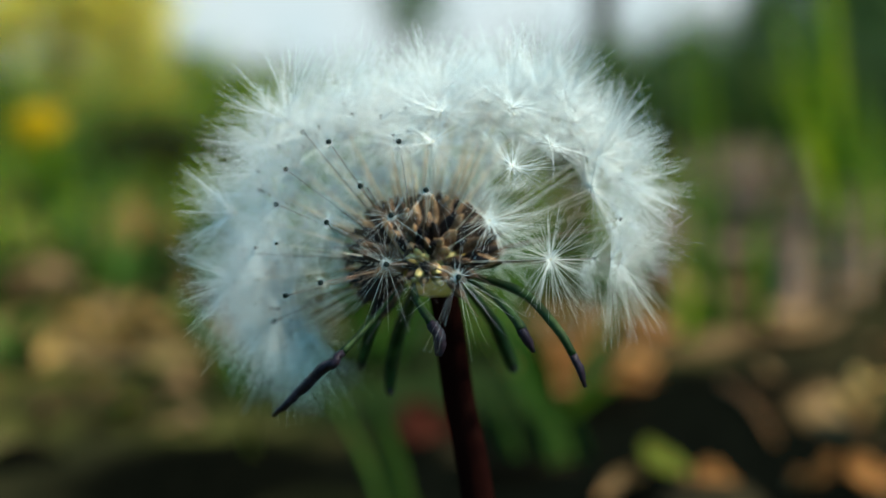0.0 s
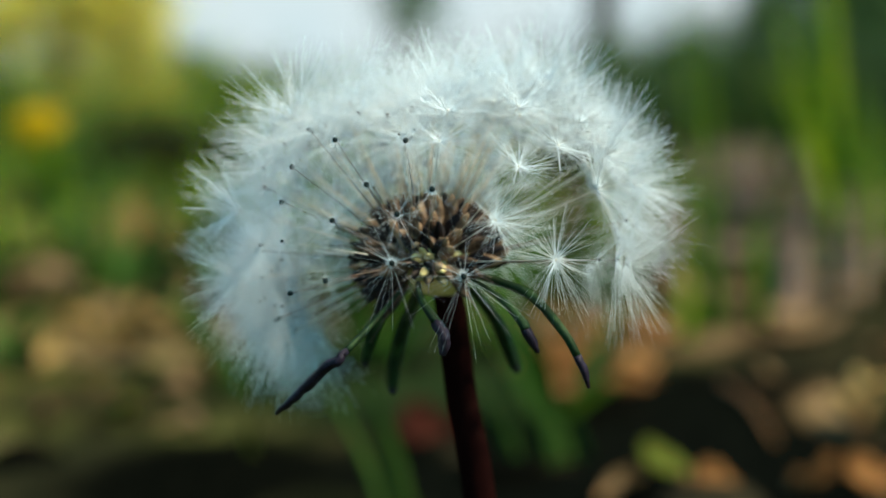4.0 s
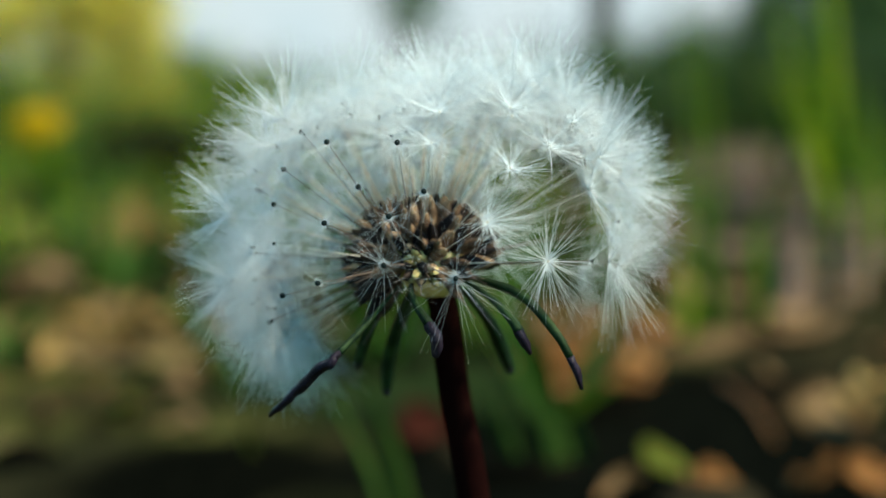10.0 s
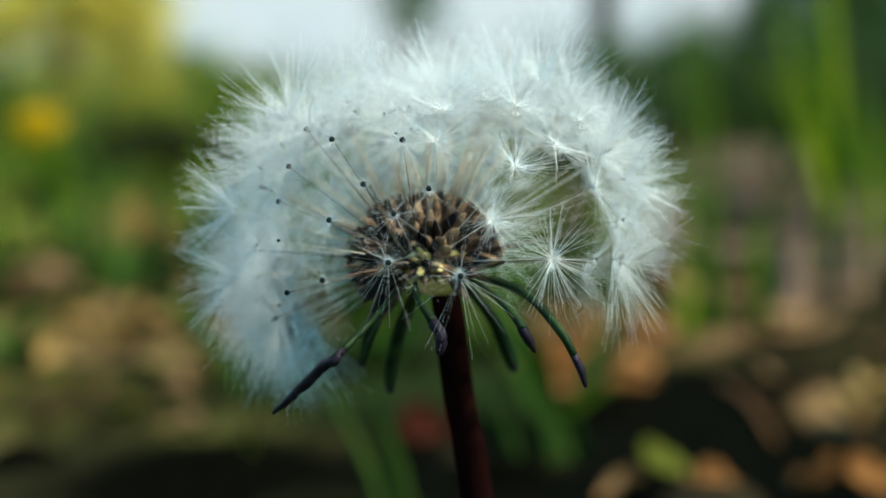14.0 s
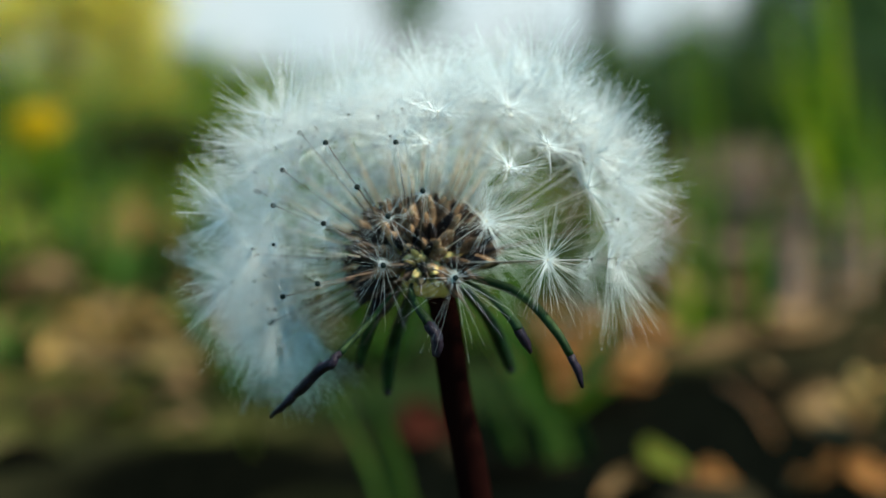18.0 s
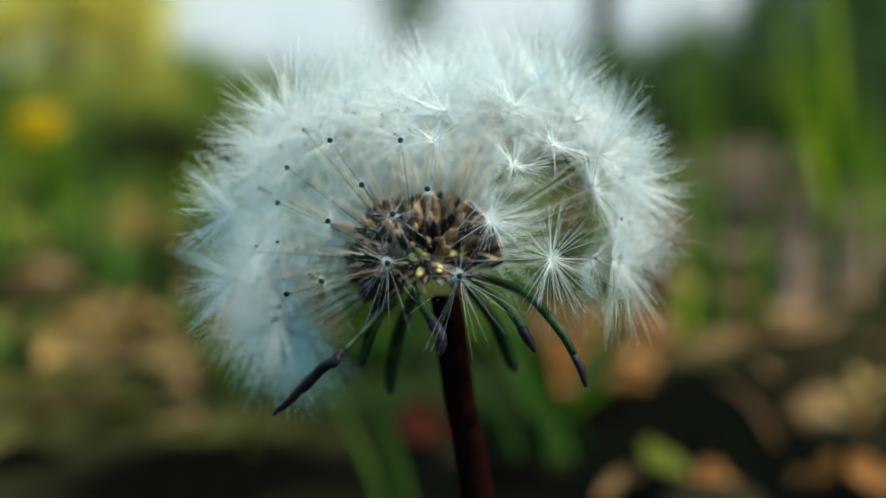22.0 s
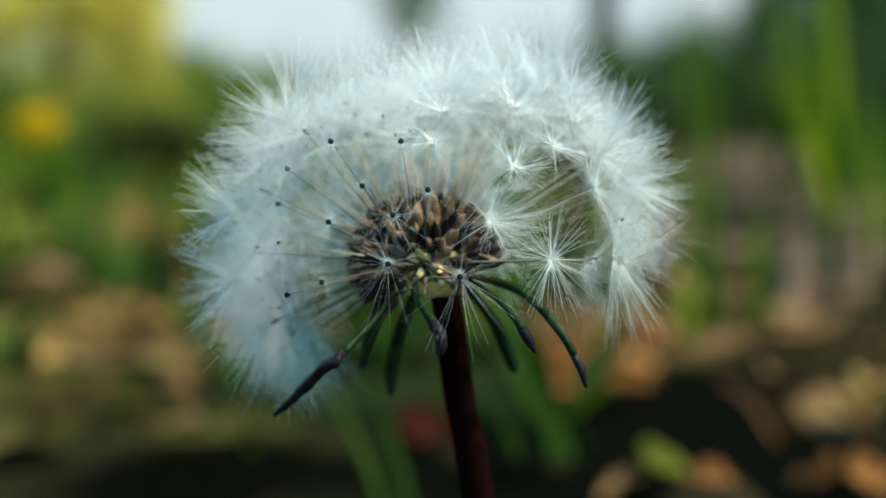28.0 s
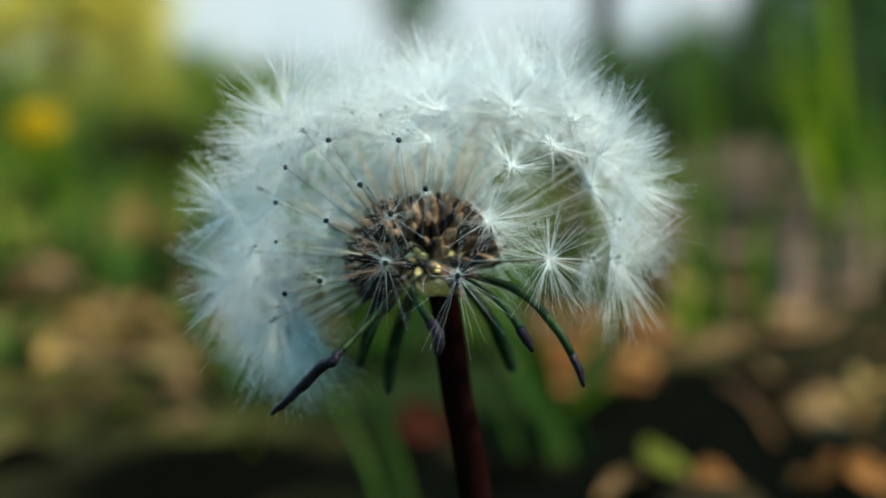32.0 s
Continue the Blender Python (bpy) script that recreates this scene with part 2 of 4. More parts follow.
def build_ground():
    rad = [0.0]
    step = 0.012
    while rad[-1] < 900:
        rad.append(rad[-1] + step)
        step = max(0.012, rad[-1] * 0.05)
    seg = 120
    verts, faces = [(0, 0.3, hill(0, 0.3))], []
    for r in rad[1:]:
        for k in range(seg):
            a = 2 * math.pi * k / seg
            x, y = r * math.cos(a), 0.3 + r * math.sin(a)
            verts.append((x, y, hill(x, y)))
    for k in range(seg):
        faces.append((0, 1 + k, 1 + (k + 1) % seg))
    for i in range(len(rad) - 2):
        q = 1 + i * seg
        for k in range(seg):
            faces.append((q + k, q + seg + k, q + seg + (k + 1) % seg, q + (k + 1) % seg))
    thing("ground", "bare brown soil with leaf litter and dark painted shade", "ground", kind="structure", me=mesh_of("ground", verts, faces, [SOIL]))


build_ground()


# ---- the seed head ----
CENTRE = Vector((0.0, 0.0, 0.062))
BASE = Vector((0.006, 0.0, 0.0))
HEAD = CENTRE - BASE
MM = 0.001


def pappus_mesh(seed, hairs, fine=1.0, heart=26, down=0):
    """A parachute of fine bristles; z points out of the seed head."""
    rng = random.Random(seed)
    verts, faces = [], []
    bunch = 8 if hairs > 90 else 4
    for i in range(hairs):
        if i % bunch == 0:
            lock = (2 * math.pi * (i + rng.uniform(-0.4, 0.4)) * 0.618034 / bunch, rng.triangular(26, 88, 56) if bunch == 8 else rng.triangular(46, 96, 74))
        az = lock[0] + rng.gauss(0, 0.11 if bunch == 8 else 0.3)
        tilt = radians(min(98, max(22, lock[1] + rng.gauss(0, 5 if bunch == 8 else 10))))
        size = rng.uniform(4.9 if bunch == 8 else 3.3, 6.4 if bunch == 8 else 6.1) * MM
        curl = rng.uniform(-0.30, 0.12)
        out = Vector((math.cos(az), math.sin(az), 0))
        path = []
        for s in range(4):
            t = s / 3
            w = tilt + curl * t
            path.append(out * (0.14 * MM + math.sin(w) * size * t) + Vector((0, 0, 0.05 * MM + math.cos(w) * size * t)))
        tube(verts, faces, path, [r * fine * MM for r in (0.016, 0.014, 0.010, 0.005)], 3, False)
    # the thinnest bristles, a soft haze round the rest
    for i in range(down):
        az, tilt, size = rng.uniform(0, 6.283), radians(rng.uniform(40, 95)), rng.uniform(4.6, 6.8) * MM
        out = Vector((math.cos(az), math.sin(az), 0))
        way = out * math.sin(tilt) + Vector((0, 0, math.cos(tilt)))
        tube(verts, faces, [out * 0.12 * MM + way * size * t + out * 0.5 * MM * t * t for t in (0, 0.5, 1)], [r * MM for r in (0.0055, 0.005, 0.003)], 3, False)
    for i in range(heart):
        az = 2 * math.pi * i / 26 + rng.uniform(-0.1, 0.1)
        out = Vector((math.cos(az), math.sin(az), 0))
        rise = rng.uniform(-0.1, 0.35 if heart < 40 else 0.8)
        path = [(out * (0.18 + (0.5 if heart < 40 else 0.85) * t) + Vector((0, 0, -0.04 + rise * t))) * MM for t in (0, 0.5, 1)]
        tube(verts, faces, path, [w * MM for w in ((0.034, 0.026, 0.008) if heart < 40 else (0.05, 0.036, 0.010))], 3, False)
    return mesh_of("pappus", verts, faces, [HAIR])


def hub_mesh(mat):
    """The small knob from which the bristles of a parachute spread."""
    verts, faces = [], []
    for ring, (r, z) in enumerate(((0.10, -0.25), (0.22, -0.05), (0.26, 0.14), (0.20, 0.30), (0.07, 0.36))):
        for k in range(8):
            a = math.pi * k / 4
            verts.append(Vector((r * math.cos(a), r * math.sin(a), z)) * MM)
        if ring:
            q = (ring - 1) * 8
            for k in range(8):
                faces.append((q + k, q + (k + 1) % 8, q + 8 + (k + 1) % 8, q + 8 + k))
    faces.append(tuple(range(32, 40)))
    return mesh_of("hub", verts, faces, [mat])


def achene_mesh(seed, mat):
    """A ribbed, spindle-shaped seed with blunt spines near its top; z along it, its foot at 0."""
    rng = random.Random(seed)
    verts, faces = [], []
    rings = ((0.0, 0.15), (0.5, 0.34), (1.4, 0.50), (2.5, 0.55), (3.2, 0.42), (3.7, 0.22), (4.0, 0.11))
    for i, (z, r) in enumerate(rings):
        for k in range(10):
            a = 2 * math.pi * k / 10
            rr = r * (1.0 + (0.14 if k % 2 else -0.1) + (rng.uniform(-0.12, 0.22) if 2 < i < 5 else 0))
            verts.append(Vector((rr * math.cos(a), rr * math.sin(a) * 0.7, z)) * MM)
        if i:
            q = (i - 1) * 10
            for k in range(10):
                faces.append((q + k, q + (k + 1) % 10, q + 10 + (k + 1) % 10, q + 10 + k))
    faces.append(tuple(range(9, -1, -1)))
    faces.append(tuple(range(60, 70)))
    return mesh_of("achene", verts, faces, [mat])


def beak_mesh(radii, mat):
    verts, faces = [], []
    tube(verts, faces, [Vector((0, 0, z)) * MM for z in (0, 3, 6, 9, 10)], [r * MM for r in radii], 6)
    return mesh_of("beak", verts, faces, [mat])


PAPPUS = [pappus_mesh(11 + i, 104, 1.05, 26, 20) for i in range(6)]
MILKY = [pappus_mesh(151 + i, 50, 0.55, 18, 200) for i in range(5)]
MEDIUM = [pappus_mesh(51 + i, 56, 0.62, 20, 80) for i in range(6)]
SPARSE = [pappus_mesh(71 + i, 32, 0.44, 14, 12) for i in range(6)]
SOFT = [pappus_mesh(131 + i, 56, 0.44, 16, 150) for i in range(4)]
ACHENES = [achene_mesh(31 + i, ACHENE) for i in range(5)]
UNRIPE = [achene_mesh(41 + i, UNRIPE_COAT) for i in range(3)]
# Denser, thicker bristle hearts imitate parachutes caught by the sun.
BRIGHT = [pappus_mesh(91 + i, 66, 1.3, 44, 40) for i in range(4)]
FINE_BEAK = beak_mesh((0.05, 0.024, 0.016, 0.016, 0.030), PALE_BEAK)
BEAK_MESH, THIN_BEAK = beak_mesh((0.17, 0.10, 0.034, 0.020, 0.035), BEAK), beak_mesh((0.08, 0.045, 0.032, 0.03, 0.06), DARK_BEAK)
HUB_MESH, LIT_MESH = hub_mesh(HUB), hub_mesh(LIT_HUB)

# Bearing (0 towards the lens, positive to the sun's side) and height, in degrees, of the seeds that face the lens.
FACING = [(-37, -10), (-54, -15), (-16, -4), (-14, 9), (-25, 18), (-41, 31), (-15, 31), (-5, 16), (-34, 7), (-58, 12), (-84, 15), (-58, 22), (4, -7), (-58, 34), (-81, -25), (-83, -4), (-3, 31), (21, 23), (13, 8), (31, -3), (48, -3), (38, 30), (50, 17), (28, 44), (-1, 42), (57, 39), (84, 5)]


def heading(bearing, height):
    a, e = radians(bearing), radians(height)
    return Vector((math.sin(a) * math.cos(e), -math.cos(a) * math.cos(e), math.sin(e)))


def add_seed(clock, d, reach, rng, tops, grown=1.0):
    """One seed: the achene, its thin beak and its parachute."""
    wob = Vector((rng.uniform(-1, 1), rng.uniform(-1, 1), rng.uniform(-1, 1))) * 0.03
    foot = HEAD + Vector((d.x * 2.7 - 1.5, d.y * 3.1, d.z * 1.6 - 1.7)) * MM
    tip = HEAD + d * reach
    way = (tip - foot).normalized()
    turn = towards(way + wob * 0.4) @ Matrix.Rotation(rng.uniform(0, 6.28), 4, "Z")
    seed = part("seed", rng.choice(ACHENES), clock, Matrix.Translation(foot) @ turn)
    span = (tip - foot).length - 3.8 * MM
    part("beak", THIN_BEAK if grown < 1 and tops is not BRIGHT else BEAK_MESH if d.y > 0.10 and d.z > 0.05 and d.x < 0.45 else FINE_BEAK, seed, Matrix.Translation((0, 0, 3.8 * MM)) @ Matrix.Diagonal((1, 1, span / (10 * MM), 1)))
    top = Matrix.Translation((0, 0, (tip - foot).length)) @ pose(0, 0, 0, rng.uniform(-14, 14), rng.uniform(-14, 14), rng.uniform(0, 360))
    # Sun-side and upper hubs get the lit copy.
    part("hub", LIT_MESH if tops is BRIGHT or (d.z > 0.45 and d.x > -0.2) else HUB_MESH, seed, top @ Matrix.Scale(0.4 if tops is BRIGHT else 0.6 if tops is PAPPUS or d.x > 0.62 or grown == 1 else 0.9, 4))
    tuft_ob = part("pappus", rng.choice(tops), seed, top @ Matrix.Scale(rng.uniform(0.88, 1.10) * grown, 4))
    tagged(tuft_ob, "fine white silky bristles", kind="stuff")


def build_bract(clock, points, width, tip_from, flare, rng):
    """A narrow bract bent down from the rim; points in mm from the middle of the seed head."""
    path = bezier([HEAD + (Vector(p) + Vector((rng.uniform(-1, 1), rng.uniform(-1, 1), 0)) * 0.12) * MM for p in points], 5)
    along = path[-1] - path[0]
    side = Vector((1, 0, 0)) if abs(along.x) < abs(along.y) else Vector((0.5, -0.6, 0.6 * math.copysign(1, along.x)))
    n = len(path)
    widths = [width * MM * (0.75 + 0.35 * math.sin(math.pi * min(1, i / n * 1.1))) * (1 if i < n * 0.86 else 1 - 0.75 * (i - n * 0.86) / (n * 0.14)) for i in range(n)]
    widths = [w * (1 + flare * (i / n - 0.45)) for i, w in enumerate(widths)]
    cut = int(n * tip_from)
    for i in range(cut + 1, n):
        path[i] += Vector((rng.uniform(-1, 1), rng.uniform(-1, 1), rng.uniform(-1, 1))) * 0.06 * MM
        widths[i] *= rng.uniform(0.88, 1.12)
    verts, faces = [], []
    strip(verts, faces, path[:cut + 1], side, widths[:cut + 1], 0.3 * MM, 0.35)
    bract = part("bract", mesh_of("bract", verts, faces, [BRACT]), clock)
    verts, faces = [], []
    strip(verts, faces, path[cut:], side, [w * 1.06 for w in widths[cut:]], 0.4 * MM, 0.45)
    part("bract_tip", mesh_of("bract_tip", verts, faces, [BRACT_TIP]), bract, None, "withered dark purple tip")


def build_clock():
    rng = random.Random(5)
    clock = thing("dandelion_clock", "white fluffy dandelion seed head on a dark red stem, swaying", "flower", Matrix.Translation(BASE))
    # stem
    verts, faces = [], []
    path = bezier([Vector(p) * MM for p in ((1.5, 7, -12), (0.0, 7, 15), (-3.0, 6, 39.2), (-4.7, 4.5, 48.4), (-5.6, 1.5, 55.5))] + [HEAD + Vector((-0.0004, 0, -0.0030))], 8)
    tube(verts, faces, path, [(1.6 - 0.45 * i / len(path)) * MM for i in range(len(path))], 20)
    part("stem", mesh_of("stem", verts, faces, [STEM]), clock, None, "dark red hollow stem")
    # receptacle, a low dome on the stem
    verts, faces = [], []
    tube(verts, faces, [HEAD + Vector((-0.7 * MM, -0.3 * MM, z * MM)) for z in (-4.6, -4.0, -3.2, -2.2, -1.0, 0.2, 0.9, 1.2)], [r * MM for r in (1.2, 1.8, 2.5, 3.0, 2.9, 2.2, 1.3, 0.5)], 20)
    part("receptacle", mesh_of("receptacle", verts, faces, [RECEPTACLE]), clock, None, "pale yellow-green seed cushion")
    lean = Matrix.Rotation(radians(-15), 3, "Y")
    dirs = []
    for b, h in FACING:
        d = heading(b, h)
        dirs.append(d)
        add_seed(clock, d, 15.3 * MM, rng, BRIGHT if (b > -4 and h > 5) or (b, h) == (31, -3) else SOFT if b < -56 or b > 55 else SPARSE if (-33 < b < 8 and h < 20) or (h < 6 and (b < -30 or b > 25)) else MILKY, 0.86)
    for _ in range(72):
        b, h = rng.uniform(-85, 52), rng.uniform(-48, 42)
        if (-22 < b < 0 and -10 < h < -2) or (b > -40 and h < -16):
            continue
        d = heading(b, h)
        foot = HEAD + Vector((d.x * 2.7 - 1.5, d.y * 3.1, d.z * 1.9 - 1.8)) * MM
        seed = part("seed", rng.choice(ACHENES), clock, Matrix.Translation(foot) @ towards(d + Vector((rng.uniform(-1, 1), rng.uniform(-1, 1), rng.uniform(-1, 1))) * 0.45) @ Matrix.Rotation(rng.uniform(0, 6.28), 4, "Z"))
        part("beak", THIN_BEAK, seed, Matrix.Translation((0, 0, 3.8 * MM)) @ Matrix.Diagonal((1, 1, rng.uniform(0.05, 0.3), 1)))
    for b, h in ((-20, -6), (-12, -1), (-5, -9), (-15, -16), (1, -3), (-24, -1), (-8, 6), (3, -14), (-10, -20)):
        d = heading(b, h)
        foot = HEAD + Vector((d.x * 2.7 - 0.9, d.y * 3.3, d.z * 1.9 - 1.7)) * MM
        tagged(part("seed", rng.choice(UNRIPE), clock, Matrix.Translation(foot) @ towards(d + Vector((rng.uniform(-1, 1), 0, rng.uniform(-1, 1))) * 0.3) @ Matrix.Scale(rng.uniform(0.7, 0.95), 4)), "small pale yellow unripe seed")
    rng = random.Random(77)
    for _ in range(4):
        add_seed(clock, heading(rng.uniform(-105, -85), rng.uniform(-30, -8)), rng.uniform(14.4, 15.6) * MM, rng, SOFT)
    for b, h in ((58, -4), (66, 7), (70, -6)):
        add_seed(clock, heading(b, h), rng.uniform(14.6, 15.4) * MM, rng, SOFT, 0.95)
    for _ in range(27):
        d = heading(rng.uniform(-122, -88), rng.uniform(-37, -8))
        add_seed(clock, d, rng.uniform(14.8, 16.6) * MM, rng, SOFT)
    rng = random.Random(12)
    for d, reach in (((-0.03, -0.08, 1.0), 11.6), ((0.55, -0.06, 0.83), 14.3), ((0.66, -0.12, 0.74), 15.2), ((0.44, -0.04, 0.90), 12.8), ((-0.79, -0.05, 0.61), 16.0), ((-0.88, -0.08, 0.46), 16.2), ((-0.98, -0.06, 0.12), 17.2), ((-0.97, -0.08, -0.2), 17.4)):
        add_seed(clock, Vector(d).normalized(), reach * MM, rng, PAPPUS)
    rng = random.Random(5)
    total = 250
    for i in range(total):
        z = 1 - 1.40 * (i + 0.5) / total
        a = i * 2.399963
        r = math.sqrt(1 - z * z)
        d = (lean @ Vector((r * math.cos(a), r * math.sin(a), z)) + Vector((rng.uniform(-1, 1), rng.uniform(-1, 1), rng.uniform(-1, 1))) * 0.05).normalized()
        facing = d.y < -0.30 and -0.55 < d.x < 0.90 and d.z < 0.36
        if facing or any(d.dot(o) > 0.976 for o in dirs):
            continue
        if d.y > 0.25 and 0.3 < d.x < 0.82 and -0.1 < d.z < 0.5:
            continue
        if d.y > 0.15 and -0.75 < d.x < -0.15 and -0.3 < d.z < 0.35 and rng.random() < 0.12:
            continue
        if d.z < -0.12 and abs(d.x) < 0.75:
            continue
        if d.x < -0.6 and d.z < -0.2 and d.y < 0.3:
            continue
        if d.x > 0.5 and d.z < -0.02 and (d.y < -0.2 or rng.random() < 0.6):
            continue
        reach = (15.7 if d.x > 0 else 15.7 - 1.15 * d.x) * (1 - 0.31 * max(0.0, d.z) ** 1.5 + (0.22 if d.x > 0 else 0.07) * abs(d.x) * max(0.0, d.z)) * rng.uniform(0.90, 1.03) * (1.09 if rng.random() < (0.10 if d.z > 0.6 else 0.06) else 1.0)
        add_seed(clock, d, reach * MM, rng, SOFT if d.x < -0.35 and d.y < 0.2 else MEDIUM if (d.z > 0.55 and d.y < 0.3) or (d.x > 0.4 and d.z < 0.3) else PAPPUS)
    for points, width, tip, flare in (
        (((-3.4, -2.6, -3.6), (-5.7, -7.0, -6.1), (-7.6, -10.0, -8.0), (-8.3, -10.5, -8.7), (-9.4, -9.5, -9.5), (-11.4, -7.0, -11.6), (-13.5, -5.0, -13.8)), 0.80, 0.34, 1.1),
        (((-2.4, -3.4, -2.6), (-2.1, -7.5, -4.1), (-0.9, -10.0, -5.7), (-0.3, -10.8, -6.9), (-0.3, -10.5, -8.3)), 0.85, 0.5, 1.1),
        (((1.6, -3.2, -2.7), (4.1, -8.0, -4.0), (5.5, -10.5, -5.5), (6.2, -11.0, -6.6), (6.9, -10.5, -8.0)), 0.85, 0.66, 0.2),
        (((2.2, -2.4, -2.8), (6.2, -6.5, -3.9), (8.5, -9.5, -6.2), (9.7, -10.0, -8.3), (10.8, -9.5, -10.9)), 0.95, 0.76, 0.0),
        (((-2.2, 1.6, -4.4), (-3.8, 6.0, -8.5), (-4.5, 8.0, -11.7), (-4.8, 9.0, -14.3)), 1.3, 0.93, 0.0),
        (((2.0, 1.8, -4.3), (4.1, 6.0, -7.5), (5.4, 8.0, -10.2), (6.3, 9.0, -12.3)), 1.3, 0.93, 0.0),
        (((0.2, 2.6, -4.2), (0.6, 6.4, -6.6), (1.0, 9.2, -9.6), (1.2, 10.6, -12.6)), 1.3, 0.9, 0.0),
        (((-3.2, 0.2, -4.0), (-5.4, 2.4, -6.6), (-6.6, 4.2, -9.4), (-7.0, 5.2, -11.4)), 1.1, 0.9, 0.0),
    ):
        build_bract(clock, points, width * 0.88, tip, flare, rng)
    return clock


clock = build_clock()


# ---- grass ----
def blade(verts, faces, x, y, h, az, lean, w, z0=None):
    """A grass blade that rises from (x, y) and bends over towards az."""
    out, side = Vector((math.cos(az), math.sin(az), 0)), Vector((-math.sin(az), math.cos(az), 0))
    o = Vector((x, y, hill(x, y) - 0.004 if z0 is None else z0))
    n = 6
    path = [o + out * lean * h * (i / n) ** 1.8 + Vector((0, 0, h * (i / n) * (1 - 0.25 * lean * i / n))) for i in range(n + 1)]
    strip(verts, faces, path, side, [w * (0.7, 0.95, 1.0, 0.9, 0.7, 0.42, 0.06)[i] for i in range(n + 1)], w * 0.12, 0.3)


def tuft(x, y, blades, height, width, spread, rng, label, bend=0.5, mat=None):
    t = thing("grass_tuft", label, "grass", Matrix.Translation((x, y, hill(x, y) - 0.004)), group="grass tufts round the seed head")
    for _ in range(blades):
        verts, faces = [], []
        blade(verts, faces, rng.gauss(0, spread), rng.gauss(0, spread), height * rng.uniform(0.6, 1.15), rng.uniform(0, 6.28), rng.uniform(0.05, bend), width * rng.uniform(0.7, 1.2), 0.0)
        part("grass_blade", mesh_of("grass_blade", verts, faces, [mat or GRASS_NEAR]), t)


def leaning_tuft(x, y, lean, blades, height, width, spread, rng, label, mat=None):
    """Grass whose blades all lean the same way along x."""
    t = thing("grass_tuft", label, "grass", Matrix.Translation((x, y, hill(x, y) - 0.004)), group="grass tufts round the seed head")
    for _ in range(blades):
        h = height * rng.uniform(0.65, 1.12)
        o = Vector((rng.gauss(0, spread), rng.gauss(0, spread), 0))
        bend = Vector((lean * rng.uniform(0.4, 1.5), rng.gauss(0, 0.10) * h, 0))
        path = [o + bend * (i / 6) ** 1.5 + Vector((0, 0, h * i / 6)) for i in range(7)]
        verts, faces = [], []
        a = rng.uniform(-0.6, 0.6)
        w = width * rng.uniform(0.7, 1.2)
        strip(verts, faces, path, Vector((math.cos(a), math.sin(a), 0)), [w * k for k in (0.7, 0.95, 1.0, 0.9, 0.7, 0.42, 0.06)], w * 0.12, 0.3)
        part("grass_blade", mesh_of("grass_blade", verts, faces, [mat or GRASS_NEAR]), t)


def meadow(name, label, count, where, hmin, hmax, w, seed, mat):
    rng = random.Random(seed)
    verts, faces = [], []
    for _ in range(count):
        x, y = where(rng)
        blade(verts, faces, x, y, rng.uniform(hmin, hmax), rng.uniform(0, 6.28), rng.uniform(0.1, 0.8), w * rng.uniform(0.6, 1.3))
    thing(name, label, "grass", kind="stuff", me=mesh_of(name, verts, faces, [mat]))


BARE = ((-0.75, 3.6), (0.54, 3.8))


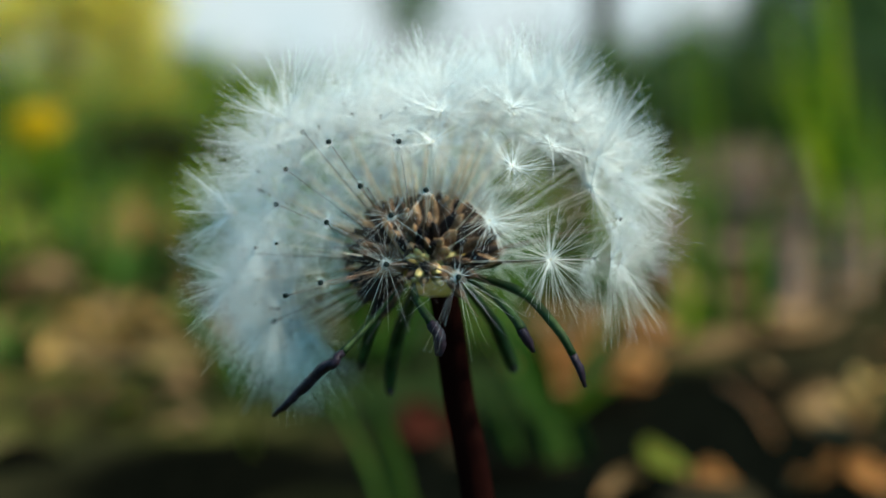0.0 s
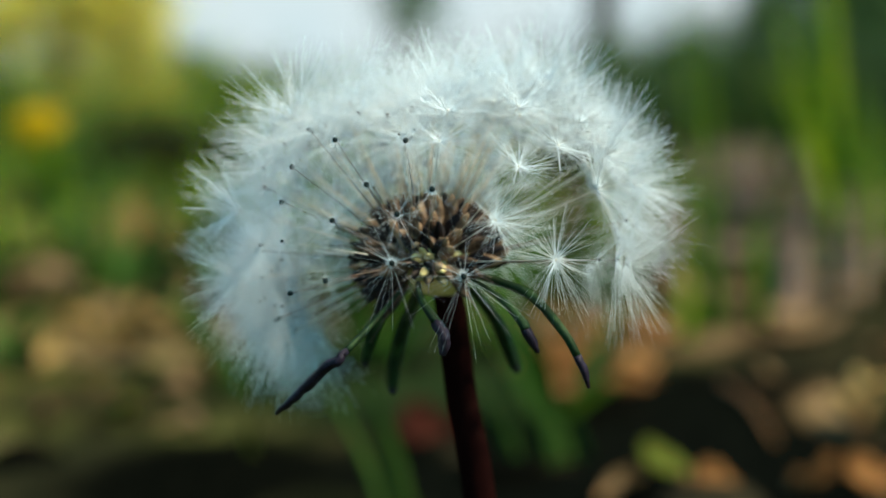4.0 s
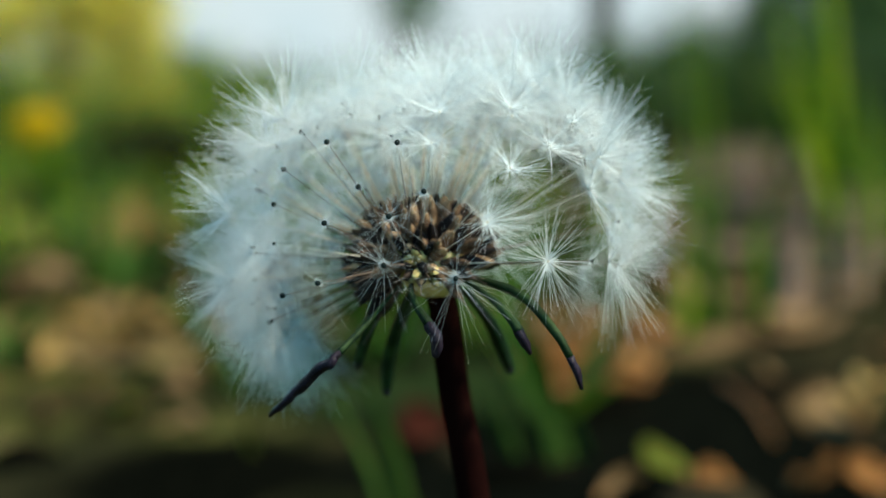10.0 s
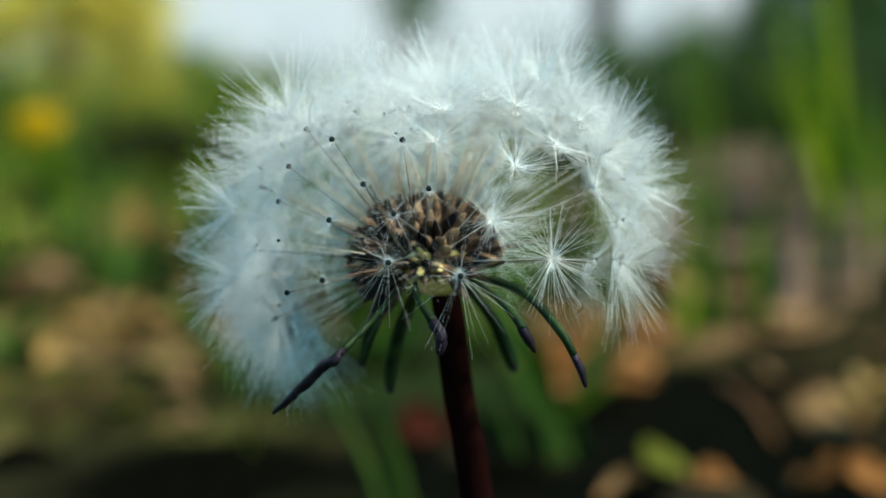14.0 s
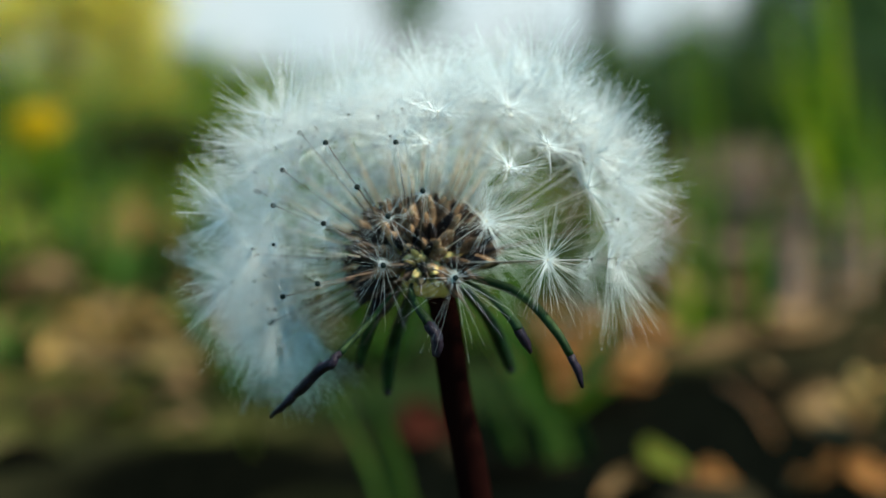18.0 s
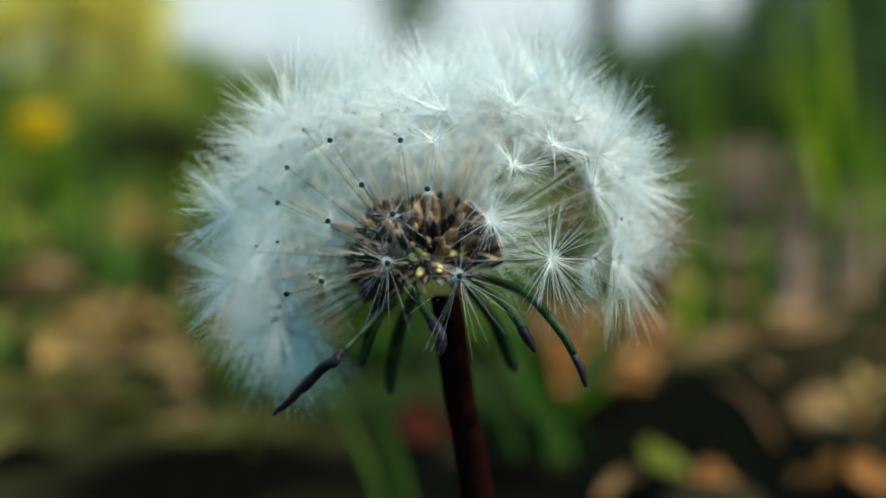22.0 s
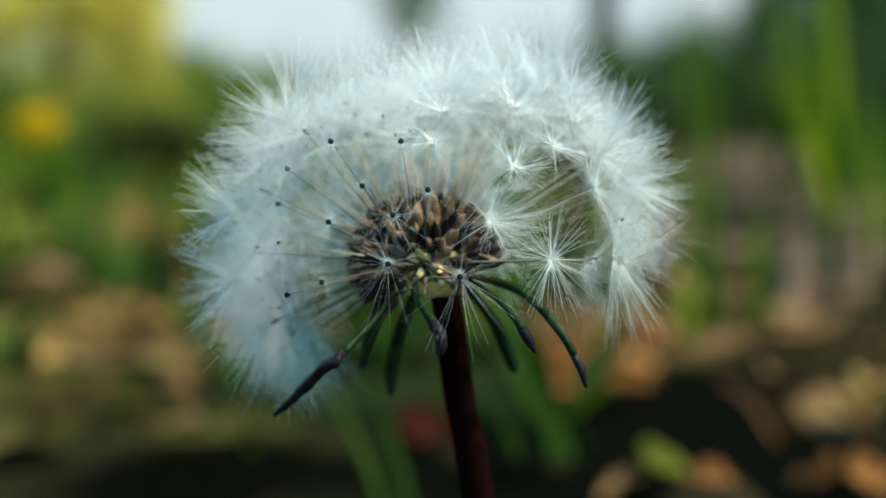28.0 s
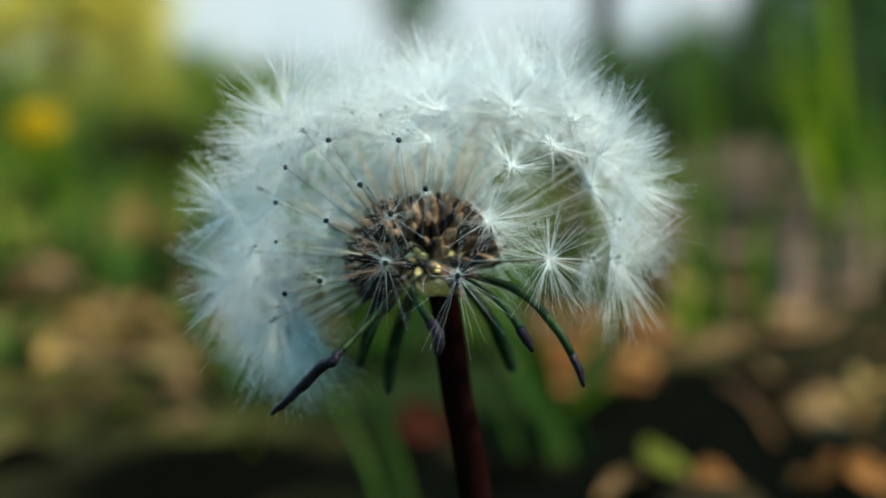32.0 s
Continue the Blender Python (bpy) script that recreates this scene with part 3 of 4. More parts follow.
def build_grass():
    rng = random.Random(8)

    def open_ground(r):
        """A place in the near meadow, outside its bare spots."""
        while True:
            x, y = r.uniform(-2.6, 2.2), r.uniform(2.6, 6.5)
            if all(((x - a) / 0.22) ** 2 + ((y - b) / 0.8) ** 2 > 1 for a, b in BARE) and noise.noise((x * 3, y * 1.2, 2.0)) > -0.25:
                return x, y

    tall = "tuft of long bright green grass blades on brown soil"
    low = "short tuft of green grass on the soil"
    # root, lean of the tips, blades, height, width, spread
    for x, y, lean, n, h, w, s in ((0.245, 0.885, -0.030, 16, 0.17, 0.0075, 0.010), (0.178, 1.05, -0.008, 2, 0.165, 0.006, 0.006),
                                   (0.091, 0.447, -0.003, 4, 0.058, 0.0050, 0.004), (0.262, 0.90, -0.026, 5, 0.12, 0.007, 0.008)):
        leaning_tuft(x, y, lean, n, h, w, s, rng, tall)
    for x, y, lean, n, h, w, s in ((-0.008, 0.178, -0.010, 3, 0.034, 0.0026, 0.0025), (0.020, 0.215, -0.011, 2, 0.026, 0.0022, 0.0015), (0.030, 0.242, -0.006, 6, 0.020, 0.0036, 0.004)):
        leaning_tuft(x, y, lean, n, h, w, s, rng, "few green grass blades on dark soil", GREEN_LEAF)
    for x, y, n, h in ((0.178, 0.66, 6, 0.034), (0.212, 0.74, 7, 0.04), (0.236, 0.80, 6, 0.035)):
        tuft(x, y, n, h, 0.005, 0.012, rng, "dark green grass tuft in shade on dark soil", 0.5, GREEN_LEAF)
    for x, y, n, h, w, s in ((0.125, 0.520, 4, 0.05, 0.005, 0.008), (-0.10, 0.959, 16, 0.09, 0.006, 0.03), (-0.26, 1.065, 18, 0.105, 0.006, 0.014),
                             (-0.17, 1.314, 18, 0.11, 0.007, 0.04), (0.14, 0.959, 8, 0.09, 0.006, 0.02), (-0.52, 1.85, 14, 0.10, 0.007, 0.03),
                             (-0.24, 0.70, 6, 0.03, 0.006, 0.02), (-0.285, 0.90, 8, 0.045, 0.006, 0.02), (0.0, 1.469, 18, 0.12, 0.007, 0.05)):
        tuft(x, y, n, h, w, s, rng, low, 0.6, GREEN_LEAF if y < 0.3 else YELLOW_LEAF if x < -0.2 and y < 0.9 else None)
    meadow("meadow_grass", "green and yellowish meadow grass in the distance", 5200, open_ground, 0.10, 0.30, 0.008, 21, GRASS)
    meadow("verge_grass", "sparse low grass on bare soil", 900, lambda r: (r.uniform(-1.0, 0.9), r.uniform(0.85, 2.9)), 0.03, 0.10, 0.005, 22, GRASS)
    meadow("low_grass", "patch of low green grass among dead leaves", 420, lambda r: (r.uniform(-0.60, -0.04), r.uniform(0.72, 1.7)), 0.02, 0.06, 0.006, 26, GRASS)
    meadow("far_grass", "tall grass along the far side of the meadow", 5000, lambda r: (r.uniform(-9, 9), r.uniform(6.5, 18)), 0.25, 0.7, 0.014, 23, GRASS)
    meadow("tall_grass", "thick stand of tall green grass", 900, lambda r: (r.gauss(0.78, 0.28), r.gauss(3.3, 0.3)), 0.22, 0.42, 0.010, 25, FOLIAGE)
    meadow("dark_grass", "clumps of tall dark green grass in shade", 700, lambda r: ((lambda c: (r.gauss(c[0], 0.07), r.gauss(c[1], 0.10)))(r.choice(((0.62, 2.9), (1.15, 4.2))))), 0.12, 0.32, 0.009, 27, FOLIAGE)
    # Clumps added to draw dark shaded spots among the grass.
    meadow("dead_stalks", "near-black clumps added in the grass as dark shade", 1800, lambda r: ((lambda c: (r.gauss(c[0], 0.030), r.gauss(c[1], 0.05)))(r.choice(((-0.44, 2.25), (-0.37, 1.95), (-0.365, 2.4), (0.165, 2.1), (0.335, 2.3))))), 0.04, 0.12, 0.008, 28, SHADE_CLUMP)
    tuft(-0.044, 0.240, 2, 0.020, 0.0024, 0.002, rng, "small tuft of yellow-green grass on dark soil", 0.7, YELLOW_LEAF)

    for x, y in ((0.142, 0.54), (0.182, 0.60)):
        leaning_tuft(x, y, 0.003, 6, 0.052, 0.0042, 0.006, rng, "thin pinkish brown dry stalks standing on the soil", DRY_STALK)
    meadow("dry_stalks", "pinkish brown dead stalks on bare soil", 300, lambda r: (r.gauss(0.315, 0.022), r.uniform(1.45, 1.75)), 0.035, 0.085, 0.006, 31, DRY_STALK)

    def beside(r):
        """A place on either side of the bare soil."""
        while True:
            x, y = r.uniform(-5, 5), r.uniform(-4, 7)
            if abs(x) > (1.2 if y < 3 else 2.4):
                return x, y

    meadow("side_grass", "short green meadow grass over mossy soil", 12000, beside, 0.05, 0.20, 0.008, 29, GRASS)
    meadow("rear_grass", "low green grass on open soil", 1500, lambda r: (r.uniform(-2, 2), r.uniform(-2.5, -0.45)), 0.03, 0.12, 0.006, 24, GRASS)


build_grass()


# ---- leaves on the soil ----
def leaf_lists(verts, faces, m, length, width, curl, rng, lobes=0):
    """A leaf blade with a raised midrib, curled edges and a toothed outline, added under the pose m."""
    n, start = 9, len(verts)
    for i in range(n + 1):
        t = i / n
        w = width / 2 * max(0.05, math.sin(math.pi * min(0.98, t * 0.94 + 0.04)) ** 0.8) * (1 + (0.35 * math.sin(lobes * math.pi * t) if lobes else rng.uniform(-0.12, 0.12)))
        bend = curl * length * (t - 0.5) ** 2 * 2
        for k, s in enumerate((-1, -0.5, 0, 0.5, 1)):
            z = bend + curl * width * 0.6 * s * s + (0.0 if s else -0.0008) + rng.uniform(-1, 1) * 0.02 * width
            verts.append(m @ Vector((s * w, (t - 0.5) * length, z)))
    for i in range(n):
        for k in range(4):
            q = start + i * 5 + k
            faces.append((q, q + 1, q + 6, q + 5))


def single_leaf(name, label, x, y, z, turn, tip, roll, length, width, mat, rng, curl=0.25, lobes=0, group=""):
    verts, faces = [], []
    leaf_lists(verts, faces, Matrix.Identity(4), length, width, curl, rng, lobes)
    t = thing(name, label, "leaf", pose(x, y, hill(x, y) + z, tip, roll, turn), group=group)
    blade_ob = part("leaf_blade", mesh_of("leaf_blade", verts, faces, [mat]), t)
    so = blade_ob.modifiers.new("thickness", "SOLIDIFY")
    so.thickness = 0.0004
    verts, faces = [], []
    tube(verts, faces, [Vector((0, -length * 0.5 - length * 0.25 * (1 - s), curl * length * 0.5 - 0.001 * (1 - s))) for s in (0, 0.5, 1)], [0.0006, 0.0007, 0.0008], 5)
    part("leaf_stalk", mesh_of("leaf_stalk", verts, faces, [TWIG]), t)


def build_leaves():
    rng = random.Random(13)
    dead = "dry tan fallen leaf lying on dark soil"
    for x, y, turn, tip, roll, ln, wd in (
        (-0.21, 1.000, 10, 42, 0, 0.06, 0.045), (0.108, 0.268, 60, 34, 10, 0.024, 0.015), (0.113, 0.252, 100, 36, 10, 0.022, 0.016),
    ):
        single_leaf("dry_leaf", dead, x, y, 0.004, turn, tip, roll, ln, wd, DRY_LEAF, rng, group="fallen leaves")
    rust = "reddish brown fallen leaf lying on the soil"
    for x, y, turn, tip, roll, ln, wd in ((-0.005, 0.252, 20, 40, 0, 0.014, 0.012),):
        single_leaf("rust_leaf", rust, x, y, 0.004, turn, tip, roll, ln, wd, RUST_LEAF, rng, group="fallen leaves")
    amber = "orange-brown fallen leaf lying on dark soil"
    for x, y, turn, tip, roll, ln, wd in ((0.034, 0.330, 80, 50, 10, 0.020, 0.015), (0.043, 0.326, 30, 55, 10, 0.020, 0.014), (0.049, 0.336, 60, 48, 12, 0.018, 0.013), (0.066, 0.408, 70, 45, 10, 0.022, 0.015), (0.040, 0.370, 80, 22, 25, 0.034, 0.022), (0.036, 0.358, 30, 24, 25, 0.026, 0.018), (0.048, 0.352, 60, 26, 22, 0.022, 0.016), (0.086, 0.196, 20, 30, 0, 0.012, 0.009)):
        single_leaf("orange_leaf", amber, x, y, 0.004, turn, tip, roll, ln, wd, ORANGE_LEAF, rng, group="fallen leaves")
    single_leaf("yellow_green_leaf", "yellowish green leaf on dark soil", 0.0460, 0.208, 0.004, 40, 24, 0, 0.0125, 0.0088, YELLOW_LEAF, rng)
    single_leaf("dry_leaf", "yellowed leaf standing among low grass", -0.297, 1.06, 0.018, 20, 62, 0, 0.05, 0.042, YELLOW_LEAF, rng)
    # broken leaves in heaps: x, y, spread across and along, number, kind
    for x, y, sx, sy, count, mat, name, label in (
        (0.037, 0.326, 0.009, 0.013, 22, ORANGE_LEAF, "orange_leaf", amber), (0.068, 0.45, 0.010, 0.015, 4, ORANGE_LEAF, "orange_leaf", amber),
        (0.110, 0.268, 0.005, 0.008, 5, DRY_LEAF, "dry_leaf", dead), 
        (0.033, 0.184, 0.003, 0.002, 2, LITTER, "brown_leaf", "brown withered fallen leaf lying on dark soil"), (0.053, 0.182, 0.002, 0.001, 1, ORANGE_LEAF, "orange_leaf", amber), (-0.108, 0.285, 0.022, 0.022, 2, YELLOW_LEAF, "yellowed_leaf", "small yellow-green fallen leaf on dark soil"),
        (0.074, 0.192, 0.003, 0.003, 2, ORANGE_LEAF, "orange_leaf", amber), (0.087, 0.190, 0.002, 0.003, 1, ORANGE_LEAF, "orange_leaf", amber),
        (-0.115, 0.475, 0.020, 0.03, 12, DRY_LEAF, "dry_leaf", dead), (-0.150, 0.53, 0.022, 0.03, 8, DRY_LEAF, "dry_leaf", dead), (-0.135, 0.36, 0.03, 0.03, 2, DRY_LEAF, "dry_leaf", dead),
        (0.20, 0.66, 0.03, 0.06, 1, DRY_LEAF, "dry_leaf", dead),
    ):
        for _ in range(count):
            ln = rng.uniform(0.010, 0.022) * (0.5 if y < 0.25 else 1)
            single_leaf(name, label, x + rng.gauss(0, sx), y + rng.gauss(0, sy), 0.004, rng.uniform(0, 360), rng.uniform(0, 40), rng.uniform(-15, 15), ln, ln * rng.uniform(0.45, 0.75), mat, rng, rng.uniform(0.1, 0.5), group="fallen leaves")
    # rosette round the foot of the stem
    ro = thing("dandelion_rosette", "dark green jagged dandelion leaves low on the soil", "plant", Matrix.Translation((BASE.x, 0.05, hill(BASE.x, 0.05))))
    for k, (az, ln, up) in enumerate(((62, 0.05, 6), (112, 0.04, 10), (150, 0.06, 14), (25, 0.05, 8), (85, 0.05, 8), (200, 0.05, 10), (-30, 0.05, 10))):
        verts, faces = [], []
        a = radians(az)
        leaf_lists(verts, faces, Matrix.Translation((math.cos(a) * ln * 0.55, math.sin(a) * ln * 0.55, ln * 0.5 * math.sin(radians(up)) + 0.004)) @ pose(0, 0, 0, 0, 0, az - 90) @ pose(0, 0, 0, up, 0, 0), ln, 0.010, -0.12, rng, 7)
        part("rosette_leaf", mesh_of("rosette_leaf", verts, faces, [GREEN_LEAF]), ro)
    # low weeds in the shade of the seed head and on the soil beyond
    for x, y, n, ln in ((-0.020, 0.40, 6, 0.05), (-0.055, 0.34, 5, 0.045), (0.015, 0.44, 6, 0.05), (0.029, 0.272, 6, 0.036),
                        (-0.15, 0.62, 7, 0.05), (-0.19, 0.53, 6, 0.04), (-0.10, 0.60, 6, 0.045), (0.07, 0.60, 7, 0.05), (-0.13, 0.36, 5, 0.035), (0.03, 0.58, 7, 0.06)):
        weed = thing("weed", "low weed with narrow dark green leaves on dark soil", "plant", Matrix.Translation((x, y, hill(x, y))), group="weeds on the soil")
        for k in range(n):
            az, up = 360 * (k + rng.uniform(-0.3, 0.3)) / n, rng.uniform(25, 65)
            a, s = radians(az), ln * rng.uniform(0.7, 1.15)
            verts, faces = [], []
            leaf_lists(verts, faces, Matrix.Translation((math.cos(a) * s * 0.4, math.sin(a) * s * 0.4, s * 0.5 * math.sin(radians(up)) + 0.001)) @ pose(0, 0, 0, 0, 0, az - 90) @ pose(0, 0, 0, up, 0, 0), s, s * 0.2, -0.12, rng)
            part("weed_leaf", mesh_of("weed_leaf", verts, faces, [GREEN_LEAF]), weed)
    # scattered litter and clods
    verts, faces = [], []
    for _ in range(900):
        x, y = rng.uniform(-1.2, 1.2), 0.40 + abs(rng.gauss(0, 1.0))
        leaf_lists(verts, faces, pose(x, y, hill(x, y) + 0.003, rng.uniform(-20, 20), rng.uniform(-20, 20), rng.uniform(0, 360)), rng.uniform(0.015, 0.045), rng.uniform(0.008, 0.022), rng.uniform(-0.2, 0.3), rng)
    for k in range(114):
        x, y = (rng.uniform(-0.21, -0.055), rng.uniform(0.27, 0.42)) if k < 110 else (rng.uniform(0.03, 0.13), rng.uniform(0.30, 0.42))
        leaf_lists(verts, faces, pose(x, y, hill(x, y) + 0.002, rng.uniform(0, 45), rng.uniform(-25, 25), rng.uniform(0, 360)), rng.uniform(0.005, 0.012), rng.uniform(0.003, 0.006), rng.uniform(-0.2, 0.3), rng)
    thing("leaf_litter", "broken brown leaf litter scattered over the soil", "leaf litter", kind="stuff", me=mesh_of("leaf_litter", verts, faces, [LITTER]))
    verts, faces = [], []
    ico = bmesh.new()
    bmesh.ops.create_icosphere(ico, subdivisions=2, radius=1)
    iv = [v.co.copy() for v in ico.verts]
    fc = [tuple(v.index for v in f.verts) for f in ico.faces]
    ico.free()
    for i in range(700):
        x, y = rng.uniform(-0.8, 0.8), rng.uniform(0.16, 2.0)
        s = rng.uniform(0.003, 0.012)
        q = len(verts)
        for v in iv:
            k = s * (1 + 0.35 * noise.noise(v * 1.3 + Vector((i, 0, 0))))
            verts.append(Vector((x + v.x * k, y + v.y * k, hill(x, y) + v.z * k * 0.6)))
        faces += [tuple(a + q for a in f) for f in fc]
    thing("soil_clods", "crumbly dark brown lumps of soil", "soil", kind="stuff", me=mesh_of("soil_clods", verts, faces, [CLOD]))


build_leaves()


def build_twig(x0, y0, x1, y1, r, label, mat=TWIG):
    verts, faces = [], []
    a, b = Vector((x0, y0, hill(x0, y0) + r)), Vector((x1, y1, hill(x1, y1) + r))
    mid = (a + b) / 2 + Vector((0.0012, 0.003, 0.002))
    tube(verts, faces, bezier([a, mid, b], 6), [r * (1 - 0.4 * i / 12) for i in range(13)], 8)
    t = thing("twig", label, "twig", me=mesh_of("twig", verts, faces, [mat]), group="twigs on the soil")
    verts, faces = [], []
    d = (b - a).normalized()
    tube(verts, faces, bezier([mid, mid + d * 0.012 + Vector((0.006, 0.0, 0.004)), mid + d * 0.024 + Vector((0.016, 0, 0.005))], 4), [r * 0.5 * (1 - 0.07 * i) for i in range(9)], 6)
    part("side_twig", mesh_of("side_twig", verts, faces, [mat]), t)


build_twig(0.0800, 0.335, 0.0785, 0.25, 0.0007, "thin reddish brown twig lying on the soil")
# Added branch: its dark bark draws a shadow streak across the soil.
build_twig(0.197, 1.10, 0.42, 1.13, 0.011, "dark branch added on the soil as a shadow streak", BARK)


# ---- the yellow dandelions ----
def build_yellow(x, y, top, size, seed):
    rng = random.Random(seed)
    f = thing("dandelion_flower", "open bright yellow dandelion flower on a thin stalk", "flower", Matrix.Translation((x, y, hill(x, y) - 0.003)), group="yellow dandelions in the grass")
    verts, faces = [], []
    tube(verts, faces, bezier([Vector((0.006, 0, 0)), Vector((0.004, 0, top * 0.5)), Vector((0, 0, top))], 5), [0.0019] * 11, 8)
    part("stalk", mesh_of("stalk", verts, faces, [GREEN_LEAF]), f)
    verts, faces = [], []
    tube(verts, faces, [Vector((0, 0, top - 0.002)), Vector((0, 0, top + 0.004)), Vector((0, 0, top + 0.010))], [0.002, 0.006, 0.007], 10)
    part("calyx", mesh_of("calyx", verts, faces, [GREEN_LEAF]), f)
    tilt = pose(0, 0, 0, 38, 0, rng.uniform(-15, 15))
    for ring, (count, ln, up) in enumerate(((30, 1.0, 12), (26, 0.85, 30), (20, 0.65, 50), (12, 0.45, 70))):
        for k in range(count):
            a = 2 * math.pi * (k + 0.37 * ring) / count + rng.uniform(-0.06, 0.06)
            e = radians(up + rng.uniform(-7, 7))
            d = Vector((math.cos(a) * math.cos(e), math.sin(a) * math.cos(e), math.sin(e)))
            side = Vector((-math.sin(a), math.cos(a), 0))
            o = Vector((0, 0, top + 0.009))
            ln2 = size / 2 * ln * rng.uniform(0.9, 1.08)
            pts = [o + tilt.to_3x3() @ (d * ln2 * t + Vector((0, 0, -0.003 * t * t))) for t in (0.1, 0.4, 0.7, 1.0)]
            verts, faces = [], []
            strip(verts, faces, pts, tilt.to_3x3() @ side, [0.0012, 0.0024, 0.0028, 0.0022], 0.0003, 0.2)
            part("floret", mesh_of("floret", verts, faces, [PETAL]), f)


build_yellow(-0.223, 0.773, 0.0725, 0.034, 3)


# ---- trees and shrubs in the distance ----
def crown_lists(verts, faces, centre, size, count, leaf, rng):
    """Leaves in uneven clumps round a centre."""
    clumps = [(Vector((rng.gauss(0, 0.42) * size.x, rng.gauss(0, 0.42) * size.y, rng.gauss(0, 0.40) * size.z)), rng.uniform(0.12, 0.3)) for _ in range(28)]
    for _ in range(count):
        c, r = rng.choice(clumps)
        p = centre + c + Vector((rng.gauss(0, r) * size.x, rng.gauss(0, r) * size.y, rng.gauss(0, r) * size.z))
        t = Euler((rng.uniform(0, 6), rng.uniform(0, 6), rng.uniform(0, 6))).to_matrix()
        q = len(verts)
        s = leaf * rng.uniform(0.6, 1.4)
        verts += [p + t @ Vector(v) * s for v in ((0, -1, 0), (0.45, 0, 0.1), (0, 1, 0), (-0.45, 0, 0.1))]
        faces += [(q, q + 1, q + 2), (q, q + 2, q + 3)]


def build_tree(name, label, category, x, y, trunk_h, r, centre_h, size, count, leaf, mat, seed):
    rng = random.Random(seed)
    t = thing(name, label, category, Matrix.Translation((x, y, 0)), group="trees and shrubs beyond the meadow")
    verts, faces = [], []
    path = bezier([Vector((0, 0, -0.1)), Vector((rng.uniform(-.05, .05), 0, trunk_h * 0.5)), Vector((rng.uniform(-.1, .1), 0, trunk_h))], 5)
    tube(verts, faces, path, [r * (1.15 - 0.5 * i / 10) for i in range(11)], 12)
    part("trunk", mesh_of("trunk", verts, faces, [BARK]), t)
    for _ in range(6):
        a = rng.uniform(0, 6.28)
        verts, faces = [], []
        o = Vector((0, 0, trunk_h * rng.uniform(0.6, 0.95)))
        e = Vector((math.cos(a) * size.x * 0.7, math.sin(a) * size.y * 0.7, centre_h + rng.uniform(-0.2, 0.5) * size.z))
        tube(verts, faces, bezier([o, (o + e) / 2 + Vector((0, 0, -0.06 * size.z)), e], 4), [r * 0.4 * (1 - 0.1 * i) for i in range(9)], 6)
        part("limb", mesh_of("limb", verts, faces, [BARK]), t)
    verts, faces = [], []
    crown_lists(verts, faces, Vector((0, 0, centre_h)), size, count, leaf, rng)
    part("crown", mesh_of("crown", verts, faces, [mat], False), t)


build_tree("tree", "broad leafy tree with a dark trunk", "tree", 1.22, 12.4, 2.6, 0.11, 3.6, Vector((1.6, 1.6, 0.9)), 5000, 0.06, FOLIAGE, 41)
build_tree("tree", "slender leafy tree beyond the meadow", "tree", -0.45, 24.7, 1.6, 0.06, 2.2, Vector((0.6, 0.6, 1.0)), 1500, 0.05, FOLIAGE, 42)
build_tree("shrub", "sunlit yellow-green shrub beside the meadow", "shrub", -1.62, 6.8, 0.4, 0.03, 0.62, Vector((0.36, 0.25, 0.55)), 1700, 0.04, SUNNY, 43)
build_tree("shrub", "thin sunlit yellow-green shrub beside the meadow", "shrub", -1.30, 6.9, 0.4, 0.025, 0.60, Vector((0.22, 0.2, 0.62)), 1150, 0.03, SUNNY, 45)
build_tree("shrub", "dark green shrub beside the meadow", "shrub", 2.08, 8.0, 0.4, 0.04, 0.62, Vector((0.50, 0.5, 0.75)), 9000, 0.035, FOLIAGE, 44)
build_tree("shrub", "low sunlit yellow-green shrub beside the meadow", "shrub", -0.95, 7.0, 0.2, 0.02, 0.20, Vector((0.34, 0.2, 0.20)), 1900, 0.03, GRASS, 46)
# Left shrubs take the lighter grass colour for sunlight, right ones the dark leaves.
for k, (x, y, s) in enumerate(((-2.6, 12.0, 1.25), (-1.75, 11.0, 1.1), (-3.5, 12.6, 1.3), (-1.3, 12.6, 1.15), (1.42, 8.3, 1.0), (1.12, 8.0, 0.92))):
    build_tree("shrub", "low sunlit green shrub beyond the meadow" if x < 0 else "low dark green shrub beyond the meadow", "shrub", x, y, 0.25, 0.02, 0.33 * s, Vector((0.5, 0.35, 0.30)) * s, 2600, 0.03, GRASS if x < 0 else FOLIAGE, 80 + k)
for k, (x, y) in enumerate(((-14, 62), (-6, 74), (5, 68), (13, 59), (22, 71), (-24, 68))):
    build_tree("tree", "distant leafy tree on the skyline", "tree", x, y, 1.2, 0.15, 1.4, Vector((2.6, 1.6, 0.8)), 1800, 0.18, FOLIAGE, 60 + k)


